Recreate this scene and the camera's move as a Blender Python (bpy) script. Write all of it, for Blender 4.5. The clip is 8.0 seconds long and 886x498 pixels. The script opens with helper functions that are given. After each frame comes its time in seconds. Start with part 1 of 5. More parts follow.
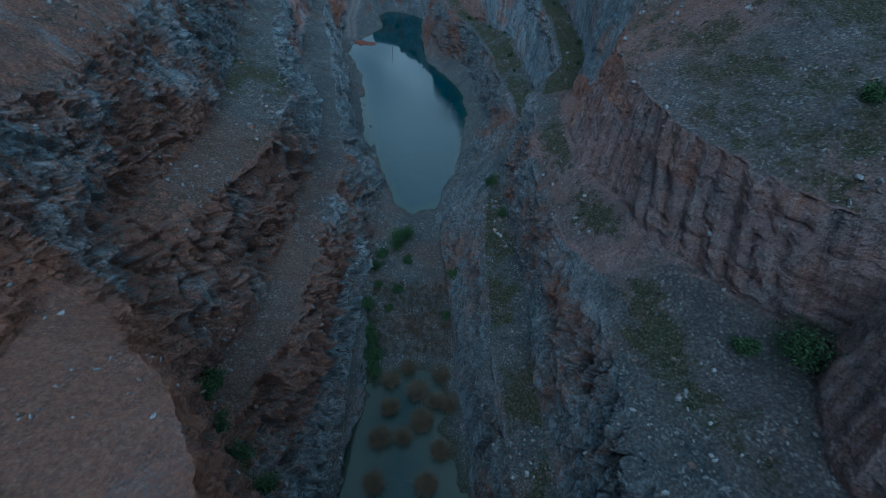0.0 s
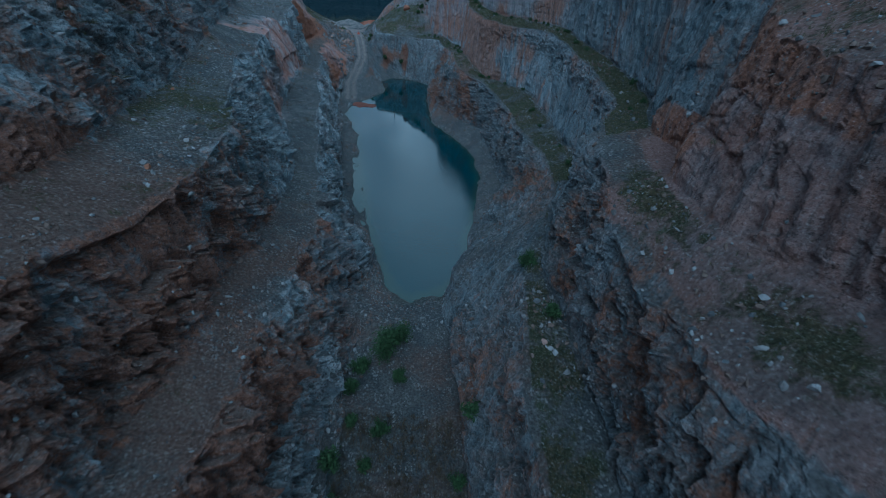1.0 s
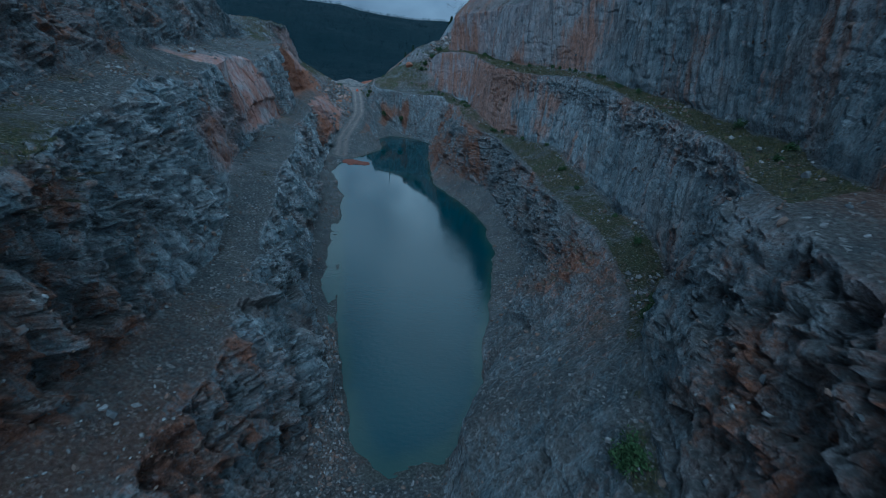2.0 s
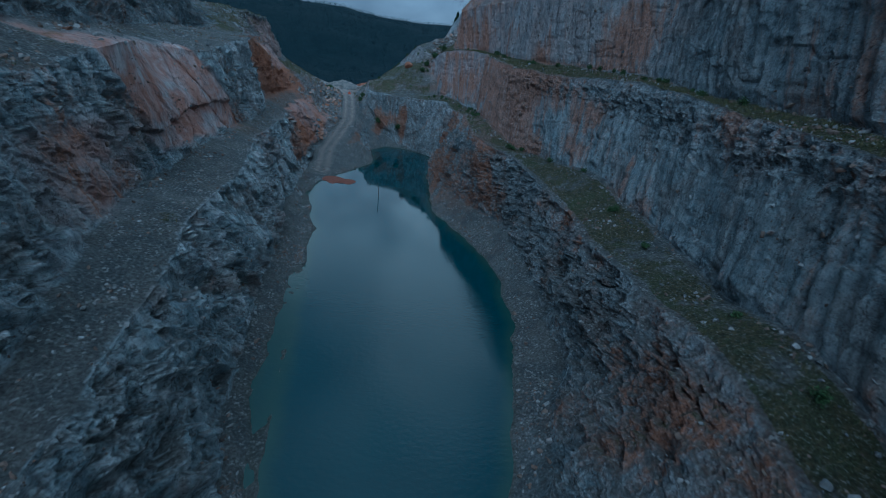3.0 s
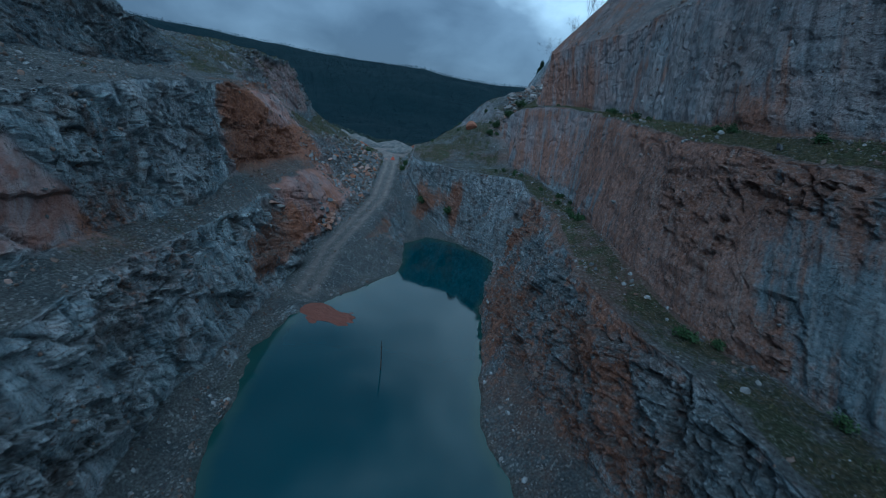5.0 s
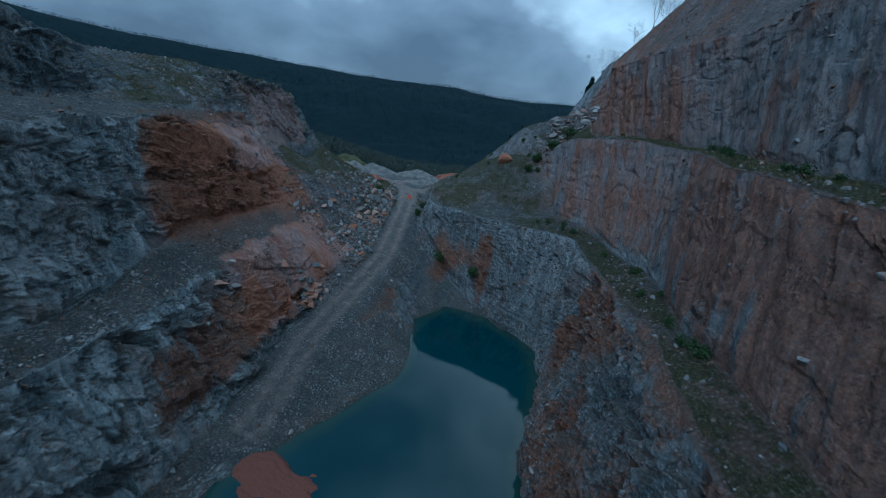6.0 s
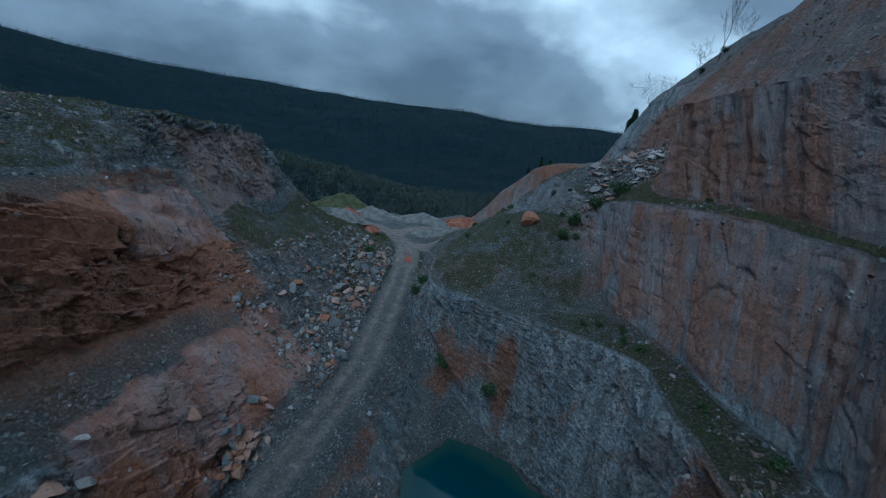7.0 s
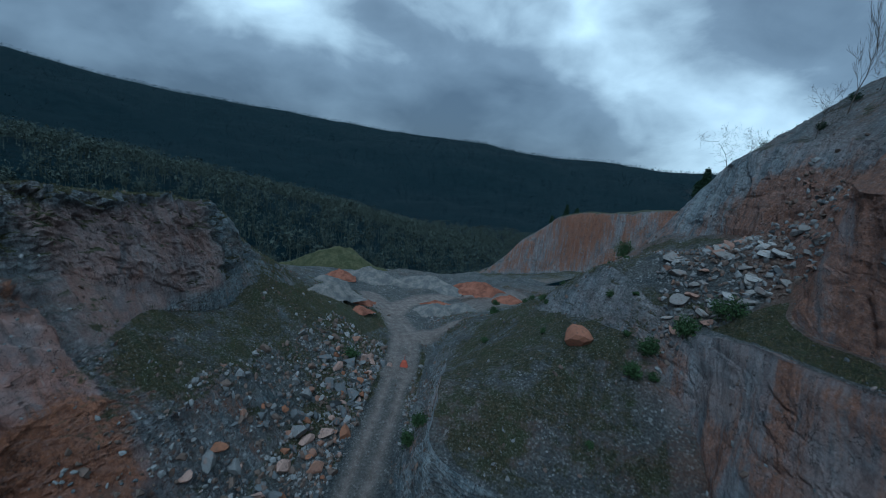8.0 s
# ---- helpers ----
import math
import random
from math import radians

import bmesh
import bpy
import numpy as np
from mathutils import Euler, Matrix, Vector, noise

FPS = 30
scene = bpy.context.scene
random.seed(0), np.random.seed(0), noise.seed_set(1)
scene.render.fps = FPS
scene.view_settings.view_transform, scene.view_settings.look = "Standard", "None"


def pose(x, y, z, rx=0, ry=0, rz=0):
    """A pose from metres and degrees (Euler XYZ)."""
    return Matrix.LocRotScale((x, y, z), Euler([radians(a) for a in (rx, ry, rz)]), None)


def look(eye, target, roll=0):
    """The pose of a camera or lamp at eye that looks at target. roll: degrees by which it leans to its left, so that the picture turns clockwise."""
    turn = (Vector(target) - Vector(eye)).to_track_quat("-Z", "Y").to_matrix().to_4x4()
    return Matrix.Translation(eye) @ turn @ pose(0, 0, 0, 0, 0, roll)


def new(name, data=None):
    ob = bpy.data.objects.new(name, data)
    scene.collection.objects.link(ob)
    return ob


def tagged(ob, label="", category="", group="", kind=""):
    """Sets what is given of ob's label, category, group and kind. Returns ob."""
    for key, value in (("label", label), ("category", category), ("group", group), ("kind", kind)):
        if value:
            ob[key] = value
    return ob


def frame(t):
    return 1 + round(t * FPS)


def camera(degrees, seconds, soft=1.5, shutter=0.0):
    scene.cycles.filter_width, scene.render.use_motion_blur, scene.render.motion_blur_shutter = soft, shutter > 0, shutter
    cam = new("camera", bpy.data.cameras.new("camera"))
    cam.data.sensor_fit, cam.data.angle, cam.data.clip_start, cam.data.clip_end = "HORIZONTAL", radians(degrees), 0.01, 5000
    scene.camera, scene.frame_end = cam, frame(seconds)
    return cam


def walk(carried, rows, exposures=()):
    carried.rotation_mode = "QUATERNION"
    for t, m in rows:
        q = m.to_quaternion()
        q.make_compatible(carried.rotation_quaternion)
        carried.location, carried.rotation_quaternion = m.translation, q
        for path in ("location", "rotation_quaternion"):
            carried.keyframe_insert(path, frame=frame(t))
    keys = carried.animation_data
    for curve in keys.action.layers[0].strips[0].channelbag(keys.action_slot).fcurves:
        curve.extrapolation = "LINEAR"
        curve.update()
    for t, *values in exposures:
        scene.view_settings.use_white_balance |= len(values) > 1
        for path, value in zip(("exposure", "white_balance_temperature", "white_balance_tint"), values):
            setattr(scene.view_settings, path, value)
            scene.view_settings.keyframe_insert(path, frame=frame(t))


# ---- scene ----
cam = camera(91.1, 8.0, soft=0.8, shutter=0.1)
PATH = [  # seconds, eye, target, roll
    (0, (-0.158, 1.150, 44.569), (-0.107, 2.609, 43.202), 3.09),
    (0.5, (-0.603, 9.408, 38.521), (-0.551, 10.961, 37.263), 2.98),
    (1, (-0.876, 18.143, 33.313), (-0.839, 19.812, 32.212), 3.60),
    (1.5, (-1.083, 27.504, 29.178), (-1.055, 29.282, 28.262), 3.98),
    (1.7, (-1.157, 31.483, 27.947), (-1.137, 33.287, 27.084), 4.15),
    (2.8, (-1.404, 52.364, 25.256), (-1.366, 54.175, 24.406), 5.17),
    (3, (-1.445, 56.491, 24.879), (-1.428, 58.306, 24.039), 5.52),
    (3.5, (-1.510, 66.572, 24.123), (-1.572, 68.396, 23.306), 5.65),
    (4, (-1.856, 76.615, 23.647), (-1.995, 78.455, 22.876), 5.44),
    (4.5, (-2.434, 86.570, 23.608), (-2.656, 88.428, 22.901), 6.09),
    (4.7, (-2.683, 90.505, 23.647), (-2.934, 92.370, 22.970), 6.26),
    (5.8, (-5.374, 112.273, 24.959), (-5.800, 114.131, 24.356), 5.50),
    (6, (-6.072, 116.104, 25.473), (-6.526, 117.961, 24.884), 5.30),
    (6.5, (-8.054, 125.563, 26.843), (-8.559, 127.422, 26.305), 4.99),
    (7, (-10.352, 134.570, 28.542), (-10.881, 136.433, 28.040), 4.83),
    (7.5, (-12.656, 143.284, 30.496), (-13.239, 145.141, 30.036), 5.00),
    (8, (-15.695, 151.907, 32.686), (-16.299, 153.774, 32.303), 5.78),
]
walk(cam, [(t, look(e, a, r)) for t, e, a, r in PATH], exposures=[(0.0, -0.32, 4280, -6), (2.0, -0.28, 4280, -6), (4.0, -0.36, 4270, -7), (6.0, -0.42, 4420, -5), (8.0, -0.46, 4680, -4)])

# ---- world and light: a heavy overcast sky late in the day ----
SUN_AZ, SUN_EL = -168.0, 50.0   # degrees: to the right of +y, above the horizon
world = bpy.data.worlds.new("overcast_sky")
scene.world = world
world.use_nodes = True
wn, wl = world.node_tree.nodes, world.node_tree.links
wn.clear()


def wnode(kind, **values):
    n = wn.new(kind)
    for key, value in values.items():
        if key in n.inputs:
            n.inputs[key].default_value = value
    return n


w_out, w_bg = wnode("ShaderNodeOutputWorld"), wnode("ShaderNodeBackground", Strength=0.085)
sky = wnode("ShaderNodeTexSky")
sky.sky_type, sky.sun_disc = "NISHITA", False
sky.sun_elevation, sky.sun_rotation = radians(SUN_EL), radians(SUN_AZ)
sky.air_density, sky.dust_density, sky.ozone_density = 1.0, 2.0, 2.0
w_dir = wnode("ShaderNodeTexCoord")
w_sep = wnode("ShaderNodeSeparateXYZ")
wl.new(w_dir.outputs["Generated"], w_sep.inputs[0])


def wmath(op, a, b=0.0, c=0.0, clamp=False):
    n = wn.new("ShaderNodeMath")
    n.operation, n.use_clamp = op, clamp
    for i, v in enumerate((a, b, c)):
        if isinstance(v, (int, float)):
            n.inputs[i].default_value = v
        else:
            wl.new(v, n.inputs[i])
    return n.outputs[0]


# a cloud deck: wide soft masses, flattened towards the horizon
w_plane = wnode("ShaderNodeMapping")
w_plane.inputs["Scale"].default_value = (1.0, 1.0, 1.7)
w_plane.inputs["Location"].default_value = (0.35, 0.1, 0.0)
wl.new(w_dir.outputs["Generated"], w_plane.inputs["Vector"])
w_big = wnode("ShaderNodeTexNoise", Scale=2.1, Detail=4.0, Roughness=0.45, Distortion=0.3)
w_fine = wnode("ShaderNodeTexNoise", Scale=7.0, Detail=6.0, Roughness=0.55, Distortion=0.3)
wl.new(w_plane.outputs[0], w_big.inputs["Vector"]), wl.new(w_plane.outputs[0], w_fine.inputs["Vector"])
w_mix = wmath("ADD", wmath("MULTIPLY", w_big.outputs["Fac"], 0.82), wmath("MULTIPLY", w_fine.outputs["Fac"], 0.18))
w_mix = wmath("ADD", w_mix, wmath("MULTIPLY", wmath("SUBTRACT", w_sep.outputs["Z"], 0.10), 0.11))
w_mix = wmath("ADD", w_mix, wmath("MULTIPLY", w_sep.outputs["X"], 0.12))
# the deck is thinnest low in the north, where the light breaks through
w_gap = wn.new("ShaderNodeVectorMath")
w_gap.operation = "DOT_PRODUCT"
w_gap.inputs[1].default_value = (-0.05, 0.87, 0.49)
wl.new(w_dir.outputs["Generated"], w_gap.inputs[0])
w_thin = wn.new("ShaderNodeMapRange")
w_thin.interpolation_type = "SMOOTHSTEP"
w_thin.inputs["From Min"].default_value, w_thin.inputs["From Max"].default_value = 0.90, 1.0
wl.new(w_gap.outputs["Value"], w_thin.inputs["Value"])
w_mix = wmath("ADD", w_mix, wmath("MULTIPLY", w_thin.outputs["Result"], 0.05))
w_ramp = wnode("ShaderNodeValToRGB")
w_ramp.color_ramp.elements[0].position, w_ramp.color_ramp.elements[0].color = 0.35, (2.2, 2.5, 2.9, 1)
w_ramp.color_ramp.elements[1].position, w_ramp.color_ramp.elements[1].color = 0.66, (16.5, 17.0, 16.2, 1)
e_mid = w_ramp.color_ramp.elements.new(0.49)
e_mid.color = (4.6, 5.0, 5.4, 1)
wl.new(w_mix, w_ramp.inputs[0])
w_blend = wn.new("ShaderNodeMix")
w_blend.data_type = "RGBA"
w_blend.inputs["Factor"].default_value = 0.88
wl.new(sky.outputs[0], w_blend.inputs[6]), wl.new(w_ramp.outputs[0], w_blend.inputs[7])
wl.new(w_blend.outputs[2], w_bg.inputs["Color"])
wl.new(w_bg.outputs[0], w_out.inputs[0])
sun_data = bpy.data.lights.new("sun", "SUN")
sun_data.energy, sun_data.angle, sun_data.color = 1.35, radians(34), (1.0, 0.97, 0.93)
sun = new("sun", sun_data)
az, el = radians(SUN_AZ), radians(SUN_EL)
sun_dir = Vector((math.sin(az) * math.cos(el), math.cos(az) * math.cos(el), math.sin(el)))
sun.matrix_world = look(sun_dir * 300, (0, 0, 0))

# ---- small noise kit, for shaping ----


def hash3(i, j, k, seed):
    h = (i * 374761393 + j * 668265263 + k * 2147483647 + seed * 1274126177) & 0xFFFFFFFF
    h = ((h ^ (h >> 13)) * 1274126177) & 0xFFFFFFFF
    h = ((h ^ (h >> 16)) * 2246822519) & 0xFFFFFFFF
    return ((h ^ (h >> 15)) & 0xFFFFFF) / float(0xFFFFFF)


def vnoise(p, seed=0):
    """Smooth value noise in -1..1 at the points p (N x 3)."""
    f = np.floor(p)
    i = f.astype(np.int64)
    u = p - f
    u = u * u * (3 - 2 * u)
    total = 0
    for a in (0, 1):
        for b in (0, 1):
            for c in (0, 1):
                w = (u[:, 0] if a else 1 - u[:, 0]) * (u[:, 1] if b else 1 - u[:, 1]) * (u[:, 2] if c else 1 - u[:, 2])
                total = total + w * hash3(i[:, 0] + a, i[:, 1] + b, i[:, 2] + c, seed)
    return total * 2 - 1


def fbm(p, octaves=4, seed=0, gain=0.5):
    total, amp, norm = 0, 1.0, 0.0
    for o in range(octaves):
        total = total + amp * vnoise(p * (2.03 ** o), seed + o * 17)
        norm += amp
        amp *= gain
    return total / norm


def smooth(a, lo, hi):
    t = np.clip((a - lo) / (hi - lo), 0, 1)
    return t * t * (3 - 2 * t)


def bump_at(y, centre, width):
    return np.exp(-((y - centre) / width) ** 2)


# ---- materials ----


class Nodes:
    """A short hand for node materials."""

    def __init__(self, name):
        self.mat = bpy.data.materials.new(name)
        self.mat.use_nodes = True
        self.t = self.mat.node_tree
        self.bsdf = self.t.nodes["Principled BSDF"]

    def add(self, kind, **values):
        n = self.t.nodes.new(kind)
        for key, value in values.items():
            n.inputs[key].default_value = value
        return n

    def link(self, a, b):
        self.t.links.new(a, b)

    def place(self):
        return self.add("ShaderNodeNewGeometry").outputs["Position"]

    def attr(self, name):
        n = self.add("ShaderNodeAttribute")
        n.attribute_name = name
        return n.outputs["Fac"]

    def noise(self, scale, detail=4.0, rough=0.55, stretch=None, distortion=0.0, vector=None):
        n = self.add("ShaderNodeTexNoise", Scale=scale, Detail=detail, Roughness=rough, Distortion=distortion)
        src = vector if vector is not None else self.place()
        if stretch:
            m = self.add("ShaderNodeMapping", Scale=stretch)
            self.link(src, m.inputs["Vector"])
            src = m.outputs[0]
        self.link(src, n.inputs["Vector"])
        return n.outputs["Fac"]

    def voronoi(self, scale, feature="F1", out="Distance", vector=None, stretch=None):
        n = self.add("ShaderNodeTexVoronoi", Scale=scale)
        n.feature = feature
        src = vector if vector is not None else self.place()
        if stretch:
            m = self.add("ShaderNodeMapping", Scale=stretch)
            self.link(src, m.inputs["Vector"])
            src = m.outputs[0]
        self.link(src, n.inputs["Vector"])
        return n.outputs[out]

    def math(self, op, a, b=0.0, c=0.0, clamp=False):
        n = self.t.nodes.new("ShaderNodeMath")
        n.operation, n.use_clamp = op, clamp
        for i, v in enumerate((a, b, c)):
            if isinstance(v, (int, float)):
                n.inputs[i].default_value = v
            else:
                self.link(v, n.inputs[i])
        return n.outputs[0]

    def step(self, value, lo, hi):
        n = self.add("ShaderNodeMapRange")
        n.interpolation_type = "SMOOTHSTEP"
        n.inputs["From Min"].default_value, n.inputs["From Max"].default_value = lo, hi
        self.link(value, n.inputs["Value"])
        return n.outputs["Result"]

    def mix(self, fac, a, b, mode="MIX"):
        n = self.t.nodes.new("ShaderNodeMix")
        n.data_type, n.blend_type = "RGBA", mode
        for socket, v in ((n.inputs["Factor"], fac), (n.inputs[6], a), (n.inputs[7], b)):
            if isinstance(v, (int, float)):
                socket.default_value = v
            elif isinstance(v, tuple):
                socket.default_value = (*v, 1)
            else:
                self.link(v, socket)
        return n.outputs[2]

    def finish(self, colour, rough=0.9, height=None, bump=0.3, distance=0.1, spec=0.25):
        if isinstance(colour, tuple):
            self.bsdf.inputs["Base Color"].default_value = (*colour, 1)
        else:
            self.link(colour, self.bsdf.inputs["Base Color"])
        if isinstance(rough, (int, float)):
            self.bsdf.inputs["Roughness"].default_value = rough
        else:
            self.link(rough, self.bsdf.inputs["Roughness"])
        self.bsdf.inputs["Specular IOR Level"].default_value = spec
        if height is not None:
            n = self.add("ShaderNodeBump", Strength=bump, Distance=distance)
            self.link(height, n.inputs["Height"])
            self.link(n.outputs[0], self.bsdf.inputs["Normal"])
        return self.mat


def terrain_material():
    """Quarry rock, rubble, dirt and thin turf, mixed by what each part of the ground is."""
    m = Nodes("quarry_ground")
    grain = m.noise(2.6, 8, 0.72)
    patch = m.noise(0.30, 6, 0.62, distortion=0.8)
    fine = m.noise(11.0, 5, 0.75)
    spot = m.add("ShaderNodeSeparateXYZ")
    m.link(m.place(), spot.inputs[0])
    fall = m.add("ShaderNodeCombineXYZ")
    m.link(m.attr("along"), fall.inputs[0]), m.link(spot.outputs[2], fall.inputs[2])
    fall = fall.outputs[0]
    streak = m.noise(0.9, 6, 0.65, stretch=(1.2, 1.0, 0.12), distortion=0.6, vector=fall)
    runs = m.noise(1.25, 6, 0.62, stretch=(1.3, 1.0, 0.07), distortion=0.25, vector=fall)
    bands = m.noise(0.33, 5, 0.6, stretch=(1.3, 1.0, 0.20), distortion=0.5, vector=fall)
    layer = m.noise(0.8, 6, 0.7, stretch=(1.0, 0.8, 3.2), distortion=1.0)
    block = m.voronoi(2.7, "F1", "Color")
    sep = m.add("ShaderNodeSeparateColor")
    m.link(block, sep.inputs[0])
    shard = m.voronoi(6.5, "F1", "Color")
    sep2 = m.add("ShaderNodeSeparateColor")
    m.link(shard, sep2.inputs[0])
    clean, crumb = m.attr("clean"), m.attr("crumb")
    worn = m.math("SUBTRACT", 1.0, m.math("MULTIPLY", clean, 0.5))
    open_rock = m.math("SUBTRACT", 1.0, m.math("MULTIPLY", m.attr("slab"), 0.85))
    plain = m.math("MULTIPLY", worn, open_rock)
    broken = m.math("MULTIPLY", open_rock, m.math("ADD", 0.12, m.math("MULTIPLY", crumb, 0.88)))
    # beds seen edge-on: long streaks up the face, and courses that dip along it
    beds = m.noise(1.5, 6, 0.66, stretch=(1.5, 1.0, 0.16), distortion=0.9, vector=fall)
    dip = m.add("ShaderNodeMapping", Scale=(0.55, 1.0, 2.6), Rotation=(0.0, 0.30, 0.0))
    m.link(fall, dip.inputs["Vector"])
    courses = m.noise(0.9, 7, 0.7, distortion=1.1, vector=dip.outputs[0])
    # bare rock: blue-grey limestone, brown weathering, pale fresh faces
    rock = m.mix(m.step(patch, 0.34, 0.64), (0.100, 0.142, 0.168), (0.205, 0.245, 0.266))
    rock = m.mix(m.attr("tone"), rock, m.mix(m.step(streak, 0.36, 0.64), (0.24, 0.306, 0.345), (0.52, 0.57, 0.60)))
    rock = m.mix(m.math("MULTIPLY", m.step(m.noise(0.21, 5, 0.6, distortion=0.7), 0.50, 0.66), m.math("MULTIPLY", plain, 0.55)), rock, (0.175, 0.125, 0.100))
    rock = m.mix(m.math("MULTIPLY", m.step(beds, 0.50, 0.34), m.math("MULTIPLY", m.math("MULTIPLY", plain, 0.55), m.math("SUBTRACT", 1.0, m.math("MULTIPLY", m.attr("tone"), 0.5)))), rock, (0.055, 0.066, 0.074))
    rock = m.mix(m.math("MULTIPLY", m.step(beds, 0.54, 0.68), m.math("MULTIPLY", plain, 0.55)), rock, (0.43, 0.475, 0.50))
    rock = m.mix(m.math("MULTIPLY", m.step(courses, 0.46, 0.34), m.math("MULTIPLY", m.math("MULTIPLY", broken, 0.75), m.math("SUBTRACT", 1.0, m.math("MULTIPLY", m.attr("tone"), 0.55)))), rock, (0.050, 0.052, 0.055))
    rock = m.mix(m.math("MULTIPLY", m.step(courses, 0.56, 0.68), m.math("MULTIPLY", broken, 0.55)), rock, (0.44, 0.47, 0.485))
    rock = m.mix(m.math("MULTIPLY", m.step(layer, 0.50, 0.64), m.math("MULTIPLY", plain, 0.35)), rock, (0.15, 0.095, 0.07))
    rock = m.mix(m.math("MULTIPLY", m.step(sep.outputs[0], 0.66, 0.95), m.math("MULTIPLY", broken, 0.55)), rock, (0.38, 0.41, 0.43))
    rock = m.mix(m.math("MULTIPLY", m.step(sep2.outputs[0], 0.74, 0.99), m.math("MULTIPLY", broken, 0.7)), rock, (0.42, 0.45, 0.47))
    rock = m.mix(m.math("MULTIPLY", m.step(sep2.outputs[1], 0.70, 0.95), m.math("MULTIPLY", broken, 0.6)), rock, (0.045, 0.047, 0.050))
    # contrast curve on the rock colour: deepens the dark beds, lightens the pale ones
    deep = m.add("ShaderNodeGamma", Gamma=1.42)
    m.link(rock, deep.inputs["Color"])
    rock = m.mix(1.0, deep.outputs[0], (1.98, 1.94, 1.92), "MULTIPLY")
    pink = m.mix(m.step(m.noise(0.55, 7, 0.66, distortion=0.6), 0.38, 0.62), (0.33, 0.172, 0.138), (0.45, 0.290, 0.258))
    pink = m.mix(m.math("MULTIPLY", m.step(patch, 0.45, 0.7), 0.4), pink, (0.35, 0.16, 0.095))
    stain = m.noise(0.8, 6, 0.65, stretch=(1.6, 1.0, 0.35), distortion=1.2, vector=fall)
    pink = m.mix(m.math("MULTIPLY", m.step(stain, 0.47, 0.34), 0.7), pink, (0.16, 0.095, 0.075))
    pink = m.mix(m.math("MULTIPLY", m.step(stain, 0.56, 0.70), 0.6), pink, (0.45, 0.345, 0.325))
    rock = m.mix(m.math("MULTIPLY", m.attr("pink"), m.math("ADD", 0.5, m.math("MULTIPLY", m.step(patch, 0.3, 0.6), 0.5))), rock, pink)
    rusty = m.mix(m.step(grain, 0.34, 0.68), (0.175, 0.074, 0.042), (0.42, 0.180, 0.090))
    drift = m.math("ADD", m.math("MULTIPLY", m.math("SUBTRACT", streak, 0.5), 1.2), m.math("MULTIPLY", m.math("SUBTRACT", grain, 0.5), m.math("MULTIPLY", worn, 0.7)))
    drift = m.math("ADD", drift, m.math("MULTIPLY", m.math("SUBTRACT", courses, 0.5), m.math("MULTIPLY", broken, 0.9)))
    drift = m.math("ADD", drift, m.math("MULTIPLY", clean, m.math("ADD", m.math("MULTIPLY", m.math("SUBTRACT", bands, 0.5), 1.5), m.math("MULTIPLY", m.math("SUBTRACT", runs, 0.5), 0.5))))
    rust_mask = m.step(m.math("ADD", m.attr("rust"), drift), 0.40, 0.80)
    rock = m.mix(m.math("MULTIPLY", rust_mask, m.math("SUBTRACT", 0.88, m.math("MULTIPLY", clean, 0.14))), rock, rusty)
    # pale runs of lime and dark water stains down the faces
    upright = m.math("MULTIPLY", m.math("ADD", 0.22, m.math("MULTIPLY", clean, 0.30)), open_rock)
    rock = m.mix(m.math("MULTIPLY", m.step(runs, 0.53, 0.70), m.math("MULTIPLY", m.attr("steep"), upright)), rock, (0.40, 0.38, 0.37))
    rock = m.mix(m.math("MULTIPLY", m.step(runs, 0.47, 0.33), m.math("MULTIPLY", m.attr("steep"), upright)), rock, (0.060, 0.063, 0.068))
    rock = m.mix(m.math("MULTIPLY", m.step(grain, 0.54, 0.68), m.math("MULTIPLY", m.math("ADD", 0.16, m.math("MULTIPLY", broken, 0.35)), m.math("SUBTRACT", 1.0, m.math("MULTIPLY", m.attr("tone"), 0.5)))), rock, (0.035, 0.035, 0.037))
    # hairline cracks and small chips
    crack = m.math("ABSOLUTE", m.math("SUBTRACT", m.noise(0.55, 7, 0.62, stretch=(1.5, 1.5, 0.8), distortion=0.4), 0.5))
    rock = m.mix(m.math("MULTIPLY", m.step(crack, 0.012, 0.002), m.math("MULTIPLY", m.step(m.noise(0.35, 3, 0.5), 0.45, 0.56), 0.75)), rock, (0.032, 0.028, 0.027))
    speck = m.noise(17.0, 3, 0.7)
    rock = m.mix(m.math("MULTIPLY", m.step(speck, 0.46, 0.34), 0.38), rock, (0.045, 0.045, 0.048))
    rock = m.mix(m.math("MULTIPLY", m.step(speck, 0.57, 0.68), 0.22), rock, (0.42, 0.41, 0.41))
    # gravel and dirt on the level parts
    gravel = m.mix(m.step(patch, 0.35, 0.65), (0.100, 0.118, 0.128), (0.175, 0.178, 0.176))
    gravel = m.mix(m.math("MULTIPLY", m.step(fine, 0.46, 0.58), 0.9), gravel, (0.042, 0.042, 0.042))
    gravel = m.mix(m.math("MULTIPLY", m.step(sep2.outputs[1], 0.72, 0.97), m.math("MULTIPLY", m.step(m.noise(0.7, 5, 0.7), 0.42, 0.60), 0.85)), gravel, (0.36, 0.37, 0.375))
    gravel = m.mix(m.math("MULTIPLY", m.step(m.math("ADD", m.attr("rust"), m.math("SUBTRACT", grain, 0.5)), 0.35, 0.9), 0.5), gravel, (0.20, 0.10, 0.06))
    gravel = m.mix(m.math("MULTIPLY", m.step(m.attr("pink"), 0.75, 1.0), 0.75), gravel, (0.30, 0.185, 0.165))
    base = m.mix(m.attr("loose"), rock, gravel)
